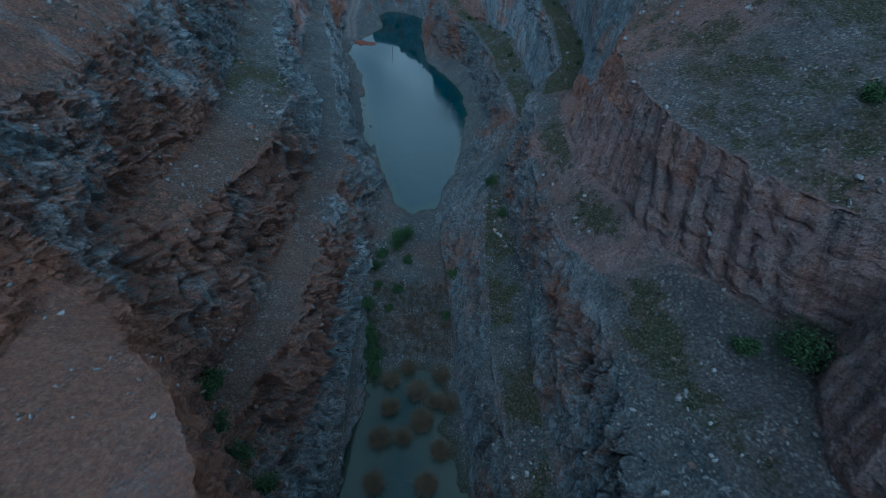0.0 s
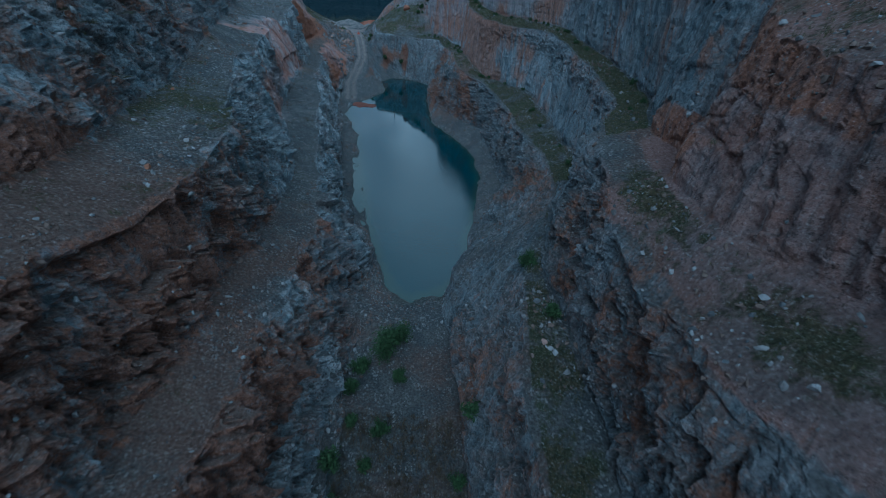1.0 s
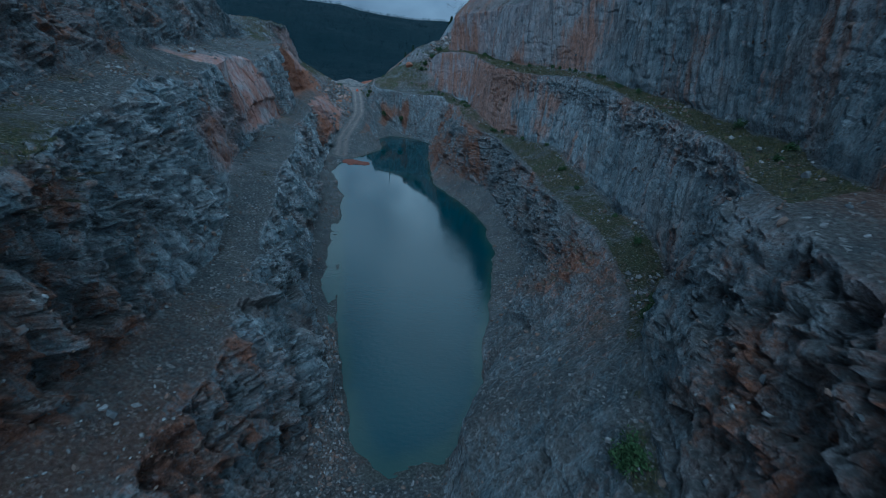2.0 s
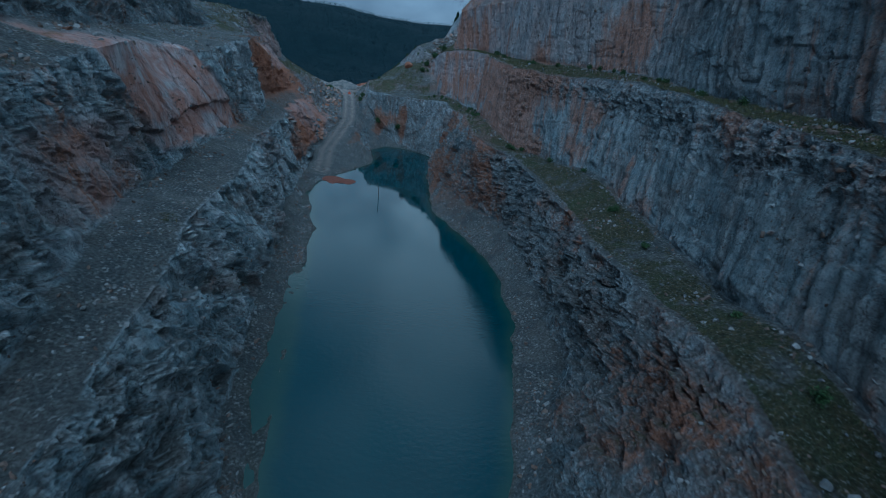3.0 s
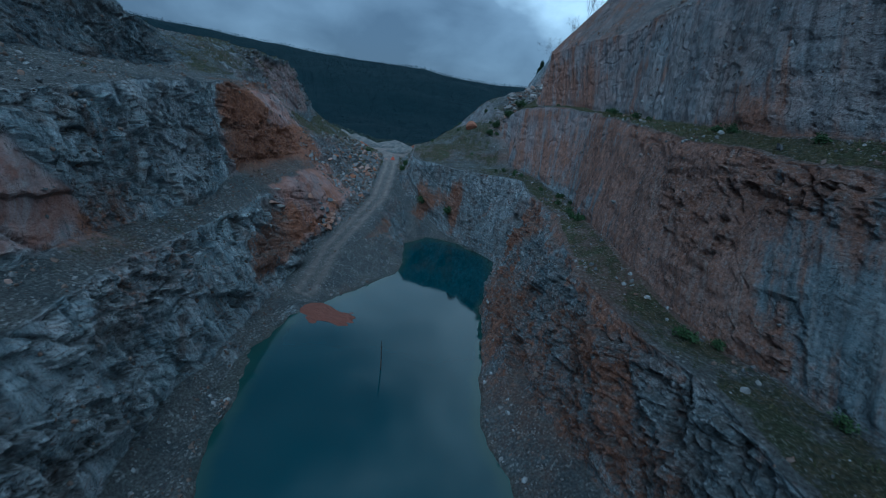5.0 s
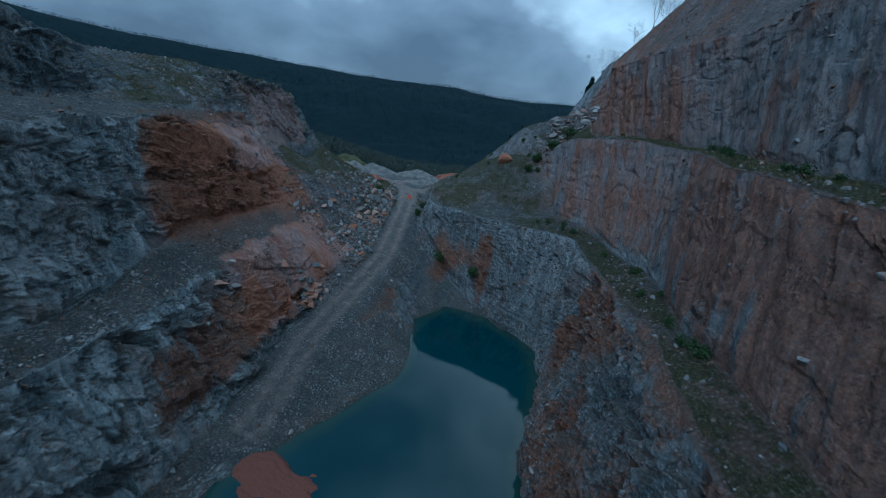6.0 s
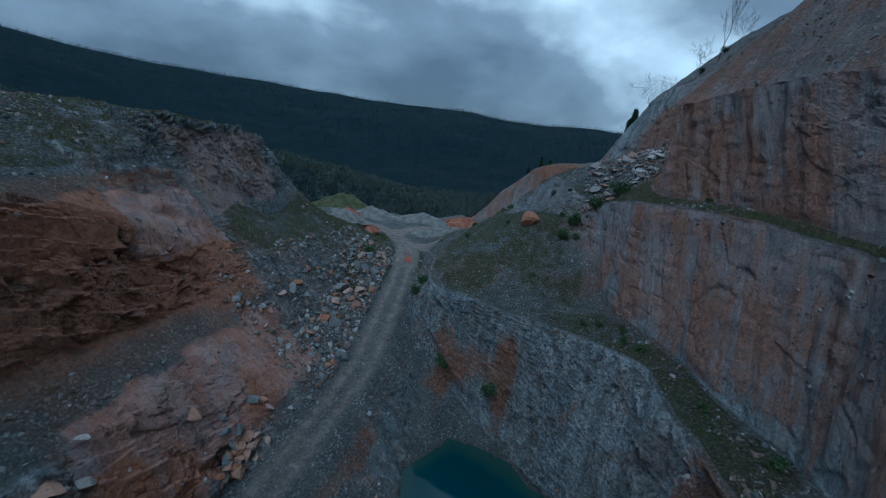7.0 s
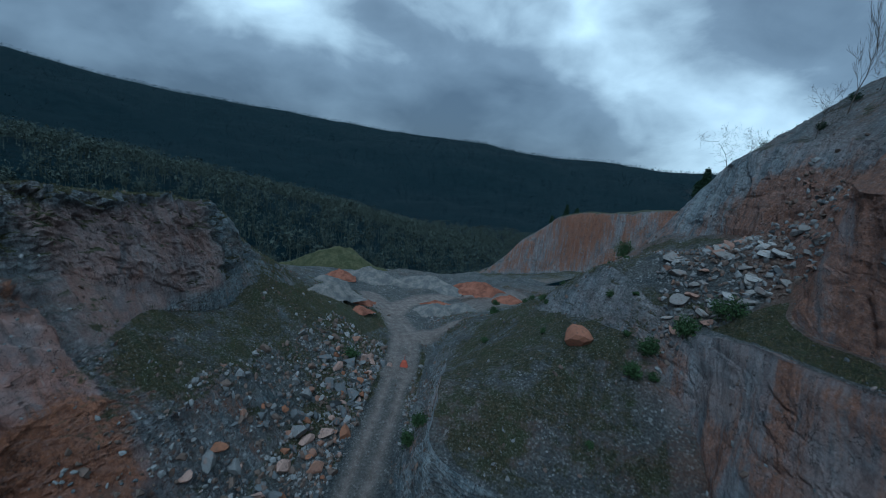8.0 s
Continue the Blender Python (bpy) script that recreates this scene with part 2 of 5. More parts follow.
    turf_mask = m.step(m.math("ADD", m.attr("turf"), m.math("MULTIPLY", m.math("SUBTRACT", m.noise(0.8, 8, 0.75), 0.5), 1.5)), 0.36, 0.66)
    turf = m.mix(m.step(grain, 0.36, 0.66), (0.030, 0.040, 0.018), (0.095, 0.083, 0.042))
    turf = m.mix(m.step(patch, 0.46, 0.66), turf, m.mix(m.step(fine, 0.4, 0.6), (0.028, 0.044, 0.018), (0.070, 0.085, 0.036)))
    base = m.mix(m.math("MULTIPLY", turf_mask, 0.9), base, turf)
    track = m.mix(m.step(m.noise(1.2, 5, 0.65), 0.36, 0.66), (0.20, 0.172, 0.158), (0.33, 0.288, 0.268))
    base = m.mix(m.attr("track"), base, track)
    # wet, silty margin at the water
    base = m.mix(m.attr("silt"), base, (0.075, 0.085, 0.065))
    # mottling of grains and chips, light and dark
    chips = m.noise(5.5, 7, 0.82)
    base = m.mix(m.math("MULTIPLY", m.step(chips, 0.50, 0.36), m.math("MULTIPLY", open_rock, m.math("SUBTRACT", 0.9, m.math("MULTIPLY", m.attr("track"), 0.6)))), base, (0.40, 0.40, 0.41), "MULTIPLY")
    base = m.mix(m.math("MULTIPLY", m.step(chips, 0.52, 0.68), m.math("MULTIPLY", open_rock, 0.8)), base, (0.30, 0.31, 0.32), "SCREEN")
    height = m.math("ADD", m.math("MULTIPLY", m.math("MULTIPLY", grain, worn), 1.0), m.math("ADD", m.math("MULTIPLY", m.math("MULTIPLY", fine, m.math("ADD", 0.3, m.math("MULTIPLY", open_rock, 0.7))), 0.85), m.math("MULTIPLY", m.math("MULTIPLY", sep.outputs[1], broken), 0.5)))
    height = m.math("ADD", height, m.math("MULTIPLY", m.math("MULTIPLY", sep2.outputs[2], broken), 0.35))
    height = m.math("ADD", height, m.math("MULTIPLY", m.math("MULTIPLY", beds, plain), 0.9))
    height = m.math("ADD", height, m.math("MULTIPLY", m.math("MULTIPLY", courses, open_rock), 0.6))
    height = m.math("ADD", height, m.math("MULTIPLY", m.math("MULTIPLY", runs, clean), 0.7))
    return m.finish(base, 0.92, height, 1.0, 0.46, 0.2)


def water_material(name, deep, shallow, gloss):
    """Still, murky water: greener over the shallows, with a faint wind ripple in patches."""
    m = Nodes(name)
    ripple = m.noise(3.0, 4, 0.6, stretch=(0.6, 1.0, 1.0), distortion=0.3)
    slow = m.noise(0.45, 2, 0.5)
    spot = m.add("ShaderNodeSeparateXYZ")
    m.link(m.place(), spot.inputs[0])
    windy = m.math("MULTIPLY", m.step(spot.outputs[1], 122.0, 84.0), m.math("ADD", 0.6, m.step(m.noise(0.05, 3), 0.35, 0.6)))
    bump = m.add("ShaderNodeBump", Strength=0.2, Distance=0.06)
    m.link(m.math("MULTIPLY", m.math("ADD", ripple, m.math("MULTIPLY", slow, 0.5)), m.math("ADD", 0.14, windy)), bump.inputs["Height"])
    m.link(bump.outputs[0], m.bsdf.inputs["Normal"])
    tint = m.mix(m.step(m.noise(0.06, 3), 0.3, 0.7), deep, tuple(c * 1.2 for c in deep))
    cover = m.math("ADD", m.attr("depth"), m.math("MULTIPLY", m.math("SUBTRACT", m.noise(0.6, 4, 0.6), 0.5), 0.5))
    tint = m.mix(m.step(cover, 0.9, 0.0), tint, shallow)
    m.link(tint, m.bsdf.inputs["Base Color"])
    m.bsdf.inputs["Roughness"].default_value = 0.04
    m.bsdf.inputs["IOR"].default_value = 1.36
    m.bsdf.inputs["Specular IOR Level"].default_value = gloss
    return m.mat


MAT_GROUND = terrain_material()
MAT_LAKE = water_material("lake_water", (0.003, 0.027, 0.036), (0.016, 0.042, 0.038), 0.65)
MAT_POND = water_material("pond_water", (0.005, 0.020, 0.021), (0.030, 0.042, 0.034), 0.4)

# ---- the quarry: plan lines along its length (y, x, z), from the west rim to the east rim ----
WEST_TOP = [(-40, -120, 44), (60, -125, 50), (120, -130, 42), (160, -120, 27), (190, -115, 21), (215, -120, 12), (262, -120, -6)]
WEST_SLOPE = [(-40, -44, 42), (46, -40, 41), (75, -46, 42), (120, -62, 40), (146, -66, 32.5), (163, -66, 28.6), (178, -66, 26.8), (184, -66, 26.2), (196, -72, 20), (215, -86, 12), (262, -86, -4)]
WEST_RIM = [(-40, -31, 34), (20, -27.4, 32.3), (34, -27, 30.9), (46, -29.3, 31.4), (61, -31.4, 32), (75, -36, 33), (95, -42, 33), (120, -49, 33), (146, -54.7, 31.1), (155, -55.3, 28.7), (163, -53.7, 29.1), (177, -50.6, 27.8), (184, -52.2, 27.2), (190, -54.9, 25.1), (200, -61, 19), (215, -72, 12), (262, -72, -2)]
WEST_UP_TOE = [(-40, -20, 25.5), (10, -21, 25), (18, -23.2, 23.9), (32, -23.2, 23), (46, -24.1, 22.1), (55, -26.5, 22.5), (63, -28.3, 21.8), (83, -32.8, 24), (107, -40.2, 23.8), (130, -47.2, 24.3), (146, -52.1, 24), (160, -48.9, 25.9), (168, -48.5, 24.2), (177, -48.7, 19.8), (184, -48.9, 18.6), (190, -51.6, 19.9), (200, -55, 17), (215, -65, 11.5), (262, -62, 2)]
WEST_UP_EDGE = [(-40, -12, 25), (8, -9.9, 23.6), (12, -13.2, 23.5), (16, -17.8, 23), (19.5, -21, 21.4), (23, -21.8, 18.7), (31, -19.7, 21), (40, -18, 19.9), (49, -17.8, 20.1), (54, -18.8, 20.8), (64, -22.7, 21.4), (75, -26.4, 22.4), (85, -28.3, 21.3), (95, -28.9, 22.8), (107, -36.3, 22.7), (118, -34.6, 21.5), (135, -37.6, 23.1), (152, -42.8, 23.1), (163, -43, 18.8), (170, -44.5, 18.7), (176, -47.8, 18.9), (184, -48.8, 16.4), (192, -49.9, 17.8), (200, -52, 14), (215, -58, 11), (262, -54, 3)]
WEST_LOW_TOE = [(-40, -10, 12), (8, -9.6, 12), (12, -13.2, 11.2), (16, -16.9, 12), (20, -17.7, 12), (26, -17, 11.3), (41, -16.7, 12.3), (58, -18.1, 11), (68, -19.1, 10), (77, -22, 11.7), (89, -26.8, 12), (101, -29.6, 11.6), (121, -33, 12.1), (135, -34.5, 11.3), (149, -40.1, 13.2), (160, -39.8, 12.8), (172, -38.8, 15.2), (190, -43.1, 14.1), (200, -43.7, 12.1), (215, -52, 10), (262, -48, 4)]
WEST_LOW_EDGE = [(-40, -9, 10), (8, -9.2, 10.2), (12, -12.6, 10), (18, -15.2, 10.4), (26, -12.3, 11.4), (43, -13.2, 9.7), (55, -13, 9.5), (66, -15.6, 9.6), (78, -18.4, 9.9), (87, -20.6, 11.3), (107, -25.2, 10.7), (120, -29.6, 10.9), (135, -31.1, 10.7), (149, -35.2, 9.9), (158, -36.1, 10.9), (170, -35.1, 9.1), (180, -36.4, 9.7), (190, -37.6, 11.1), (200, -40, 10.1), (215, -47, 9.3), (262, -44, 5)]
ROAD_WEST = [(-40, -9.8, 0.5), (10, -9, -0.3), (30, -8.9, 0.6), (45, -8.8, 1.5), (54, -9.1, 1.1), (64, -9.4, 1.2), (82, -16.4, 0.5), (104, -21, 1.7), (118, -25.5, 1.5), (126, -26.4, 1.4), (135, -28.3, 1), (142, -29.5, 1.3), (152, -30.7, 2.1), (160, -29.5, 4.3), (170, -29.5, 6.1), (180, -31.6, 8), (187, -33.2, 9), (195, -35.3, 9.5), (203, -38.5, 9.6), (215, -44, 9.2), (262, -40, 6)]
ROAD_EAST = [(-40, -9.2, -0.6), (10, -8.5, -0.5), (30, -7.7, 0.9), (45, -8.9, 0.5), (54, -7.8, 0.6), (64, -8.7, 0.5), (82, -14.2, -0.4), (104, -18.9, 0.3), (118, -23.1, 0.4), (126, -25.5, 0), (135, -26, 0.6), (142, -24.8, 1), (152, -25.6, 2.5), (160, -24.7, 4.6), (170, -25.4, 6), (180, -27.7, 7.9), (187, -29.4, 8.9), (195, -31.4, 9.5), (203, -34.3, 9.6), (215, -38, 8.8), (262, -36, 5.6)]
SHORE_WEST = [(-40, -8.8, -1.7), (14, -8.2, -1.6), (19, -8.5, -1.6), (24, -7.1, -1.6), (30, -7.5, -1.2), (45, -8.4, 0.4), (54, -7.3, 0.5), (59, -6.9, 0), (64, -8.1, 0), (73, -11, 0), (82, -13.2, 0), (94, -15.5, 0), (104, -18, 0), (113, -19.4, 0), (118, -22, 0), (126, -23.8, 0), (135, -25.2, 0), (142, -22.4, 0), (152, -18.4, 0), (157, -18.6, 0), (165, -21, 0), (170, -22, 1.2), (176, -24.8, 6.4), (180, -27, 8.2), (195, -31, 9.5), (215, -37, 9.1), (262, -34, 6)]
BED = [(-40, -3, -2.6), (26, -2.5, -2.4), (32, -3, -0.9), (40, -3, -0.7), (50, -3, 0.3), (55, -3.5, 0.3), (58, -3.7, -0.3), (64, -2, -3), (90, -4, -6), (120, -12, -6), (150, -12, -5), (164, -14, -2.5), (170, -18, -0.2), (173, -20.5, 1.6), (178, -25.6, 9), (182, -27.2, 8.8), (195, -30.6, 9.6), (215, -36.4, 9), (262, -32, 6)]
SHORE_EAST = [(-40, 4, -1.7), (20, 4.2, -1.6), (30, 3, -1.2), (40, 2.2, -0.5), (50, 1.6, 0.7), (55.5, -0.4, 0.5), (58, 0.2, 0), (62, 2.3, 0), (66, 3.6, 0), (72, 3.7, 0), (82, 5.6, 0), (90, 6, 0), (96, 6.7, 0), (105, 6.2, 0), (110, 4.4, 0), (115, 1.8, 0), (119, -0.2, 0), (124, -2.8, 0), (134, -4.4, 0), (146, -5.2, 0), (154, -4.5, 0), (163, -5.4, 0), (168, -10.5, 0), (171, -13.6, 0.2), (174, -19.5, 2.6), (178, -25.2, 10.2), (184, -26.5, 10.6), (195, -30, 10), (215, -36, 9), (262, -30, 6)]
EAST_APRON = [(-40, 5, 1), (20, 5, 1), (30, 3.6, 1.7), (40, 2, 2.5), (50, 1.3, 3.5), (58, 1.3, 4.4), (66, 4.6, 3.7), (76, 7, 1.5), (86, 9.8, 1.5), (96, 9.7, 1.5), (105, 8.8, 2.1), (112, 8.3, 2.9), (118, 5.3, 2.6), (124, 1.6, 2.5), (134, -2.8, 2.8), (146, -5.5, 3.1), (156, -3.4, 1.9), (163, -4.5, 1.8), (168, -10.6, 2.7), (171, -11.7, 1), (174, -21, 6.7), (178, -25, 10.6), (184, -26.2, 11), (195, -29.6, 10.4), (215, -35, 9.2), (262, -29.6, 6.2)]
EAST_LOW_EDGE = [(-40, 9, 9), (25, 5.8, 8.9), (40, 5.5, 11), (48, 6.6, 10.6), (56, 9.1, 10.9), (66, 13.4, 10.2), (75, 13.2, 11.9), (82, 12.8, 11), (90, 12.1, 10.4), (104, 11.2, 10.3), (116, 7.6, 11.8), (126, 2.5, 12.5), (144, 1.1, 13.3), (161, -1.3, 11.8), (168, -2.8, 12.7), (173, -8.9, 12.2), (178, -23.7, 12.5), (184, -25, 15), (195, -28, 12), (205, -28.5, 13), (215, -31, 10), (262, -28, 7)]
EAST_LOW_TOE = [(-40, 9.5, 10.1), (25, 10, 9.5), (40, 9.8, 10.5), (48, 8.8, 11), (56, 10, 11.9), (66, 16.9, 11), (75, 17.3, 13.5), (82, 18.1, 11.4), (93, 17.6, 11.8), (108, 16.3, 12.9), (115, 13.6, 11.9), (122, 8.9, 12), (133, 4.9, 14.2), (148, 3.4, 13.3), (161, 4.1, 12.3), (173, -2.6, 13.3), (179, -5.8, 13.1), (184, -6.6, 16.4), (188.5, -10, 20.6), (192, -13.6, 19.9), (197, -18.5, 18.8), (205, -23, 16), (214, -25, 11.5), (225, -24, 9.2), (240, -22, 8.5), (262, -22, 7)]
EAST_UP_EDGE = [(-40, 14.1, 19.6), (24, 12.5, 18.9), (30, 10.9, 20.5), (38, 10.4, 18.4), (45, 10.8, 21), (52, 11.8, 21.3), (60, 14.5, 21.6), (67, 18, 21.6), (84, 19.5, 22.1), (104, 19.1, 23.1), (114, 17.8, 23.1), (121, 12.5, 22.4), (130, 7.6, 23), (147, 4.5, 23.8), (164, 5.4, 24.3), (175, -1.6, 24.5), (181, -4.9, 23.9), (188, -7.4, 22), (197, -13.2, 24.9), (206, -15.1, 21.8), (213, -17, 18), (217, -18, 16), (225, -16, 11.5), (240, -14, 9.5), (262, -16, 9)]
EAST_UP_TOE = [(-40, 23, 21.9), (10, 20.6, 21.6), (14, 22.4, 22), (17, 25.2, 23), (20, 20.6, 22.9), (26, 16, 24.1), (38, 13.7, 22.6), (45, 14.3, 22.4), (49, 18.2, 22.1), (54, 17, 22.5), (60, 19.6, 22), (70, 22.6, 22.3), (86, 23.4, 22.5), (104, 23.4, 23), (114, 22.6, 23.8), (123, 16.4, 24), (131, 11.2, 23.9), (147, 9.2, 24.2), (164, 7.9, 24.5), (176, 2.4, 25), (184, -2.4, 24.9), (186.5, -1.1, 26.9), (196, 0.7, 29.4), (204, -2.2, 28.2), (212, -6, 27), (217, -10, 22), (225, -8, 16), (240, -6, 13), (262, -12, 12)]
EAST_RIM = [(-40, 24, 29), (10, 21.6, 29.5), (14, 23.4, 30), (17, 26.2, 31), (20, 21, 31), (27, 15.7, 31.6), (38, 15.9, 30.6), (44, 16.7, 30.9), (50, 19.9, 33), (62, 21.3, 34.5), (80, 22.6, 35), (104, 23.8, 35.5), (116, 24, 35.1), (124, 17.2, 35.4), (132, 12.6, 35), (150, 10, 35), (164, 8.1, 34.7), (176, 2.6, 34.3), (183.5, -1.7, 33.2), (185.2, -1.3, 34.6), (187, 5.2, 36.2), (198, 3.4, 38.2), (207, 0.4, 37.4), (213, -1.2, 36), (218, -3, 29.5), (225, 0, 22), (240, 2, 17), (262, -6, 14)]
EAST_SLOPE = [(-40, 32, 35), (27, 26.9, 34.7), (38, 26.5, 36.8), (50, 31.8, 42.2), (80, 35, 46), (120, 34, 46), (150, 22, 45.5), (166, 19, 45.5), (182, 9, 46), (190, 13, 46.8), (200, 12, 46.6), (208, 8, 44.6), (220, 7, 36), (228, 8, 27), (240, 10, 21), (262, 8, 18)]
EAST_TOP = [(-40, 100, 50), (60, 110, 58), (150, 100, 58), (190, 90, 55), (215, 85, 50), (235, 80, 40), (262, 70, 15)]
# strips between neighbouring plan lines: columns, what they are, how loose, how broken
STRIPS = [
    ("hillside_west", WEST_TOP, 20, 0.7), ("slope_west", WEST_SLOPE, 36, 0.35), ("wall_west_upper", WEST_RIM, 54, 0.0), ("bench_west_upper", WEST_UP_TOE, 30, 1.0),
    ("wall_west_middle", WEST_UP_EDGE, 66, 0.0), ("bench_west_lower", WEST_LOW_TOE, 22, 1.0), ("wall_west_lower", WEST_LOW_EDGE, 64, 0.0), ("road", ROAD_WEST, 24, 1.0),
    ("bank_west", ROAD_EAST, 26, 0.8), ("quarry_floor_west", SHORE_WEST, 18, 0.9), ("quarry_floor_east", BED, 18, 0.9), ("bank_east", SHORE_EAST, 20, 0.75), ("wall_east_lower", EAST_APRON, 70, 0.05),
    ("bench_east_lower", EAST_LOW_EDGE, 24, 1.0), ("wall_east_middle", EAST_LOW_TOE, 66, 0.0), ("bench_east_upper", EAST_UP_EDGE, 24, 1.0), ("wall_east_upper", EAST_UP_TOE, 70, 0.0),
    ("slope_east", EAST_RIM, 46, 0.7), ("hillside_east", EAST_SLOPE, 24, 0.7), ("", EAST_TOP, 0, 0.7)]
ys = np.concatenate((np.arange(-26, 8, 0.5), np.arange(8, 200, 0.2), np.arange(200, 258.3, 0.35)))


def plan_line(line, index):
    a = np.array(line, float)
    kernel = np.exp(-np.linspace(-2, 2, 15) ** 2)
    kernel /= kernel.sum()
    out, even = [], np.arange(-28, 262, 0.3)
    for k in (1, 2):
        v = np.interp(even, a[:, 0], a[:, k])
        out.append(np.interp(ys, even, np.convolve(np.pad(v, 7, mode="edge"), kernel, mode="valid")))
    p = np.stack((ys / 5.0, np.full(len(ys), index * 7.3), np.zeros(len(ys))), 1)
    return out[0] + 0.55 * fbm(p, 4, 5), out[1] + 0.3 * fbm(p, 3, 9)


def build_sheet():
    lines = [plan_line(s[1], i) for i, s in enumerate(STRIPS)]
    cols, loose, starts = [], [], []
    # past the lake the faces run out into scree and grassed spoil
    runs_out = {"wall_east_lower": 0.5 * smooth(ys, 157, 165) + 0.5 * smooth(ys, 178.5, 182), "wall_east_middle": smooth(ys, 186.5, 190) * smooth(ys, 222, 214), "wall_west_lower": 0.9 * smooth(ys, 166, 176), "wall_west_middle": 0.8 * smooth(ys, 170, 182), "wall_west_upper": smooth(ys, 192, 200), "wall_east_upper": smooth(ys, 236, 250)}
    hardens = {"bench_east_upper": 0.85 * smooth(ys, 209, 214), "bench_west_upper": 0.75 * smooth(ys, 66, 56) + 0.2 * smooth(ys, 24, 20) + 0.8 * smooth(ys, 144, 150) * smooth(ys, 172, 168), "bench_west_lower": 0.65 * smooth(ys, 66, 56) + 0.5 * smooth(ys, 148, 152) * smooth(ys, 172, 168), "slope_west": 0.5 * smooth(ys, 66, 56)}
    softs = [s[3] * (1 - hardens.get(s[0], 0 * ys)) + (0.95 - s[3]) * runs_out.get(s[0], 0 * ys) for s in STRIPS]
    for i, (name, line, n, soft) in enumerate(STRIPS[:-1]):
        starts.append(len(cols))
        (xa, za), (xb, zb) = lines[i], lines[i + 1]
        soft, before, after = softs[i], softs[max(i - 1, 0)], softs[i + 1]
        for k in range(n):
            t = k / n
            cols.append(np.stack((xa + (xb - xa) * t, ys, za + (zb - za) * t), 1))
            edge = min(1.0, 4.0 * min(t, 1 - t) + 0.5)
            loose.append(soft * edge + (before if t < 0.5 else after) * (1 - edge))
    starts.append(len(cols))
    cols.append(np.stack((lines[-1][0], ys, lines[-1][1]), 1))
    loose.append(0 * ys + 0.7)
    return np.stack(cols, 1), np.stack(loose, 1), starts


def run_along():
    """Each place's run along its own face, so that stains and drill marks drop plumb."""
    out = []
    kernel = np.exp(-np.linspace(-2, 2, 101) ** 2)
    kernel /= kernel.sum()
    for i, (name, line, n, soft) in enumerate(STRIPS):
        a, b = (plan_line(STRIPS[k][1], k)[0] for k in (i, min(i + 1, len(STRIPS) - 1)))
        mid = np.convolve(np.pad(0.5 * (a + b), 50, mode="edge"), kernel, mode="valid")
        slope = np.gradient(mid, ys)
        length = np.hypot(slope, 1)
        run = np.concatenate(([0], np.cumsum(np.hypot(np.diff(mid), np.diff(ys)))))
        cols = slice(STARTS[i], STARTS[i + 1] if i + 1 < len(STARTS) else None)
        out.append(run[:, None] + (GRID[:, cols, 0] - mid[:, None]) * (slope / length)[:, None])
    return np.concatenate(out, 1)


GRID, LOOSE, STARTS = build_sheet()
ALONG = run_along()
ALONG -= 0.3 * GRID[:, :, 2] * (np.arange(GRID.shape[1]) > STARTS[11])[None]



def normals_of(g):
    n = np.cross(np.gradient(g, axis=1), np.gradient(g, axis=0))
    return n / np.maximum(np.linalg.norm(n, axis=2, keepdims=True), 1e-9)


def facets(p, scale, seed):
    """Angular broken faces: every cell stands at its own depth and leans its own way."""
    q = p / scale
    f = np.floor(q - 0.5)
    i = f.astype(np.int64)
    d1 = np.full(len(q), 9.0)
    d2, face = d1.copy(), np.zeros(len(q))
    for a in (0, 1):
        for b in (0, 1):
            for c in (0, 1):
                ci, cj, ck = i[:, 0] + a, i[:, 1] + b, i[:, 2] + c
                r = [hash3(ci, cj, ck, seed + n) - 0.5 for n in range(5)]
                v = q - np.stack((ci + 0.5 + 0.65 * r[0], cj + 0.5 + 0.65 * r[1], ck + 0.5 + 0.65 * r[2]), 1)
                d = np.linalg.norm(v, axis=1)
                near = d < d1
                d2 = np.where(near, d1, np.minimum(d2, d))
                face = np.where(near, r[3] + 1.5 * (r[0] * v[:, 1] + r[4] * v[:, 2] + r[1] * v[:, 0]), face)
                d1 = np.where(near, d, d1)
    return face, d2 - d1


def within(a, lo, hi, soft):
    return smooth(a, lo - soft, lo + soft) * smooth(a, hi + soft, hi - soft)


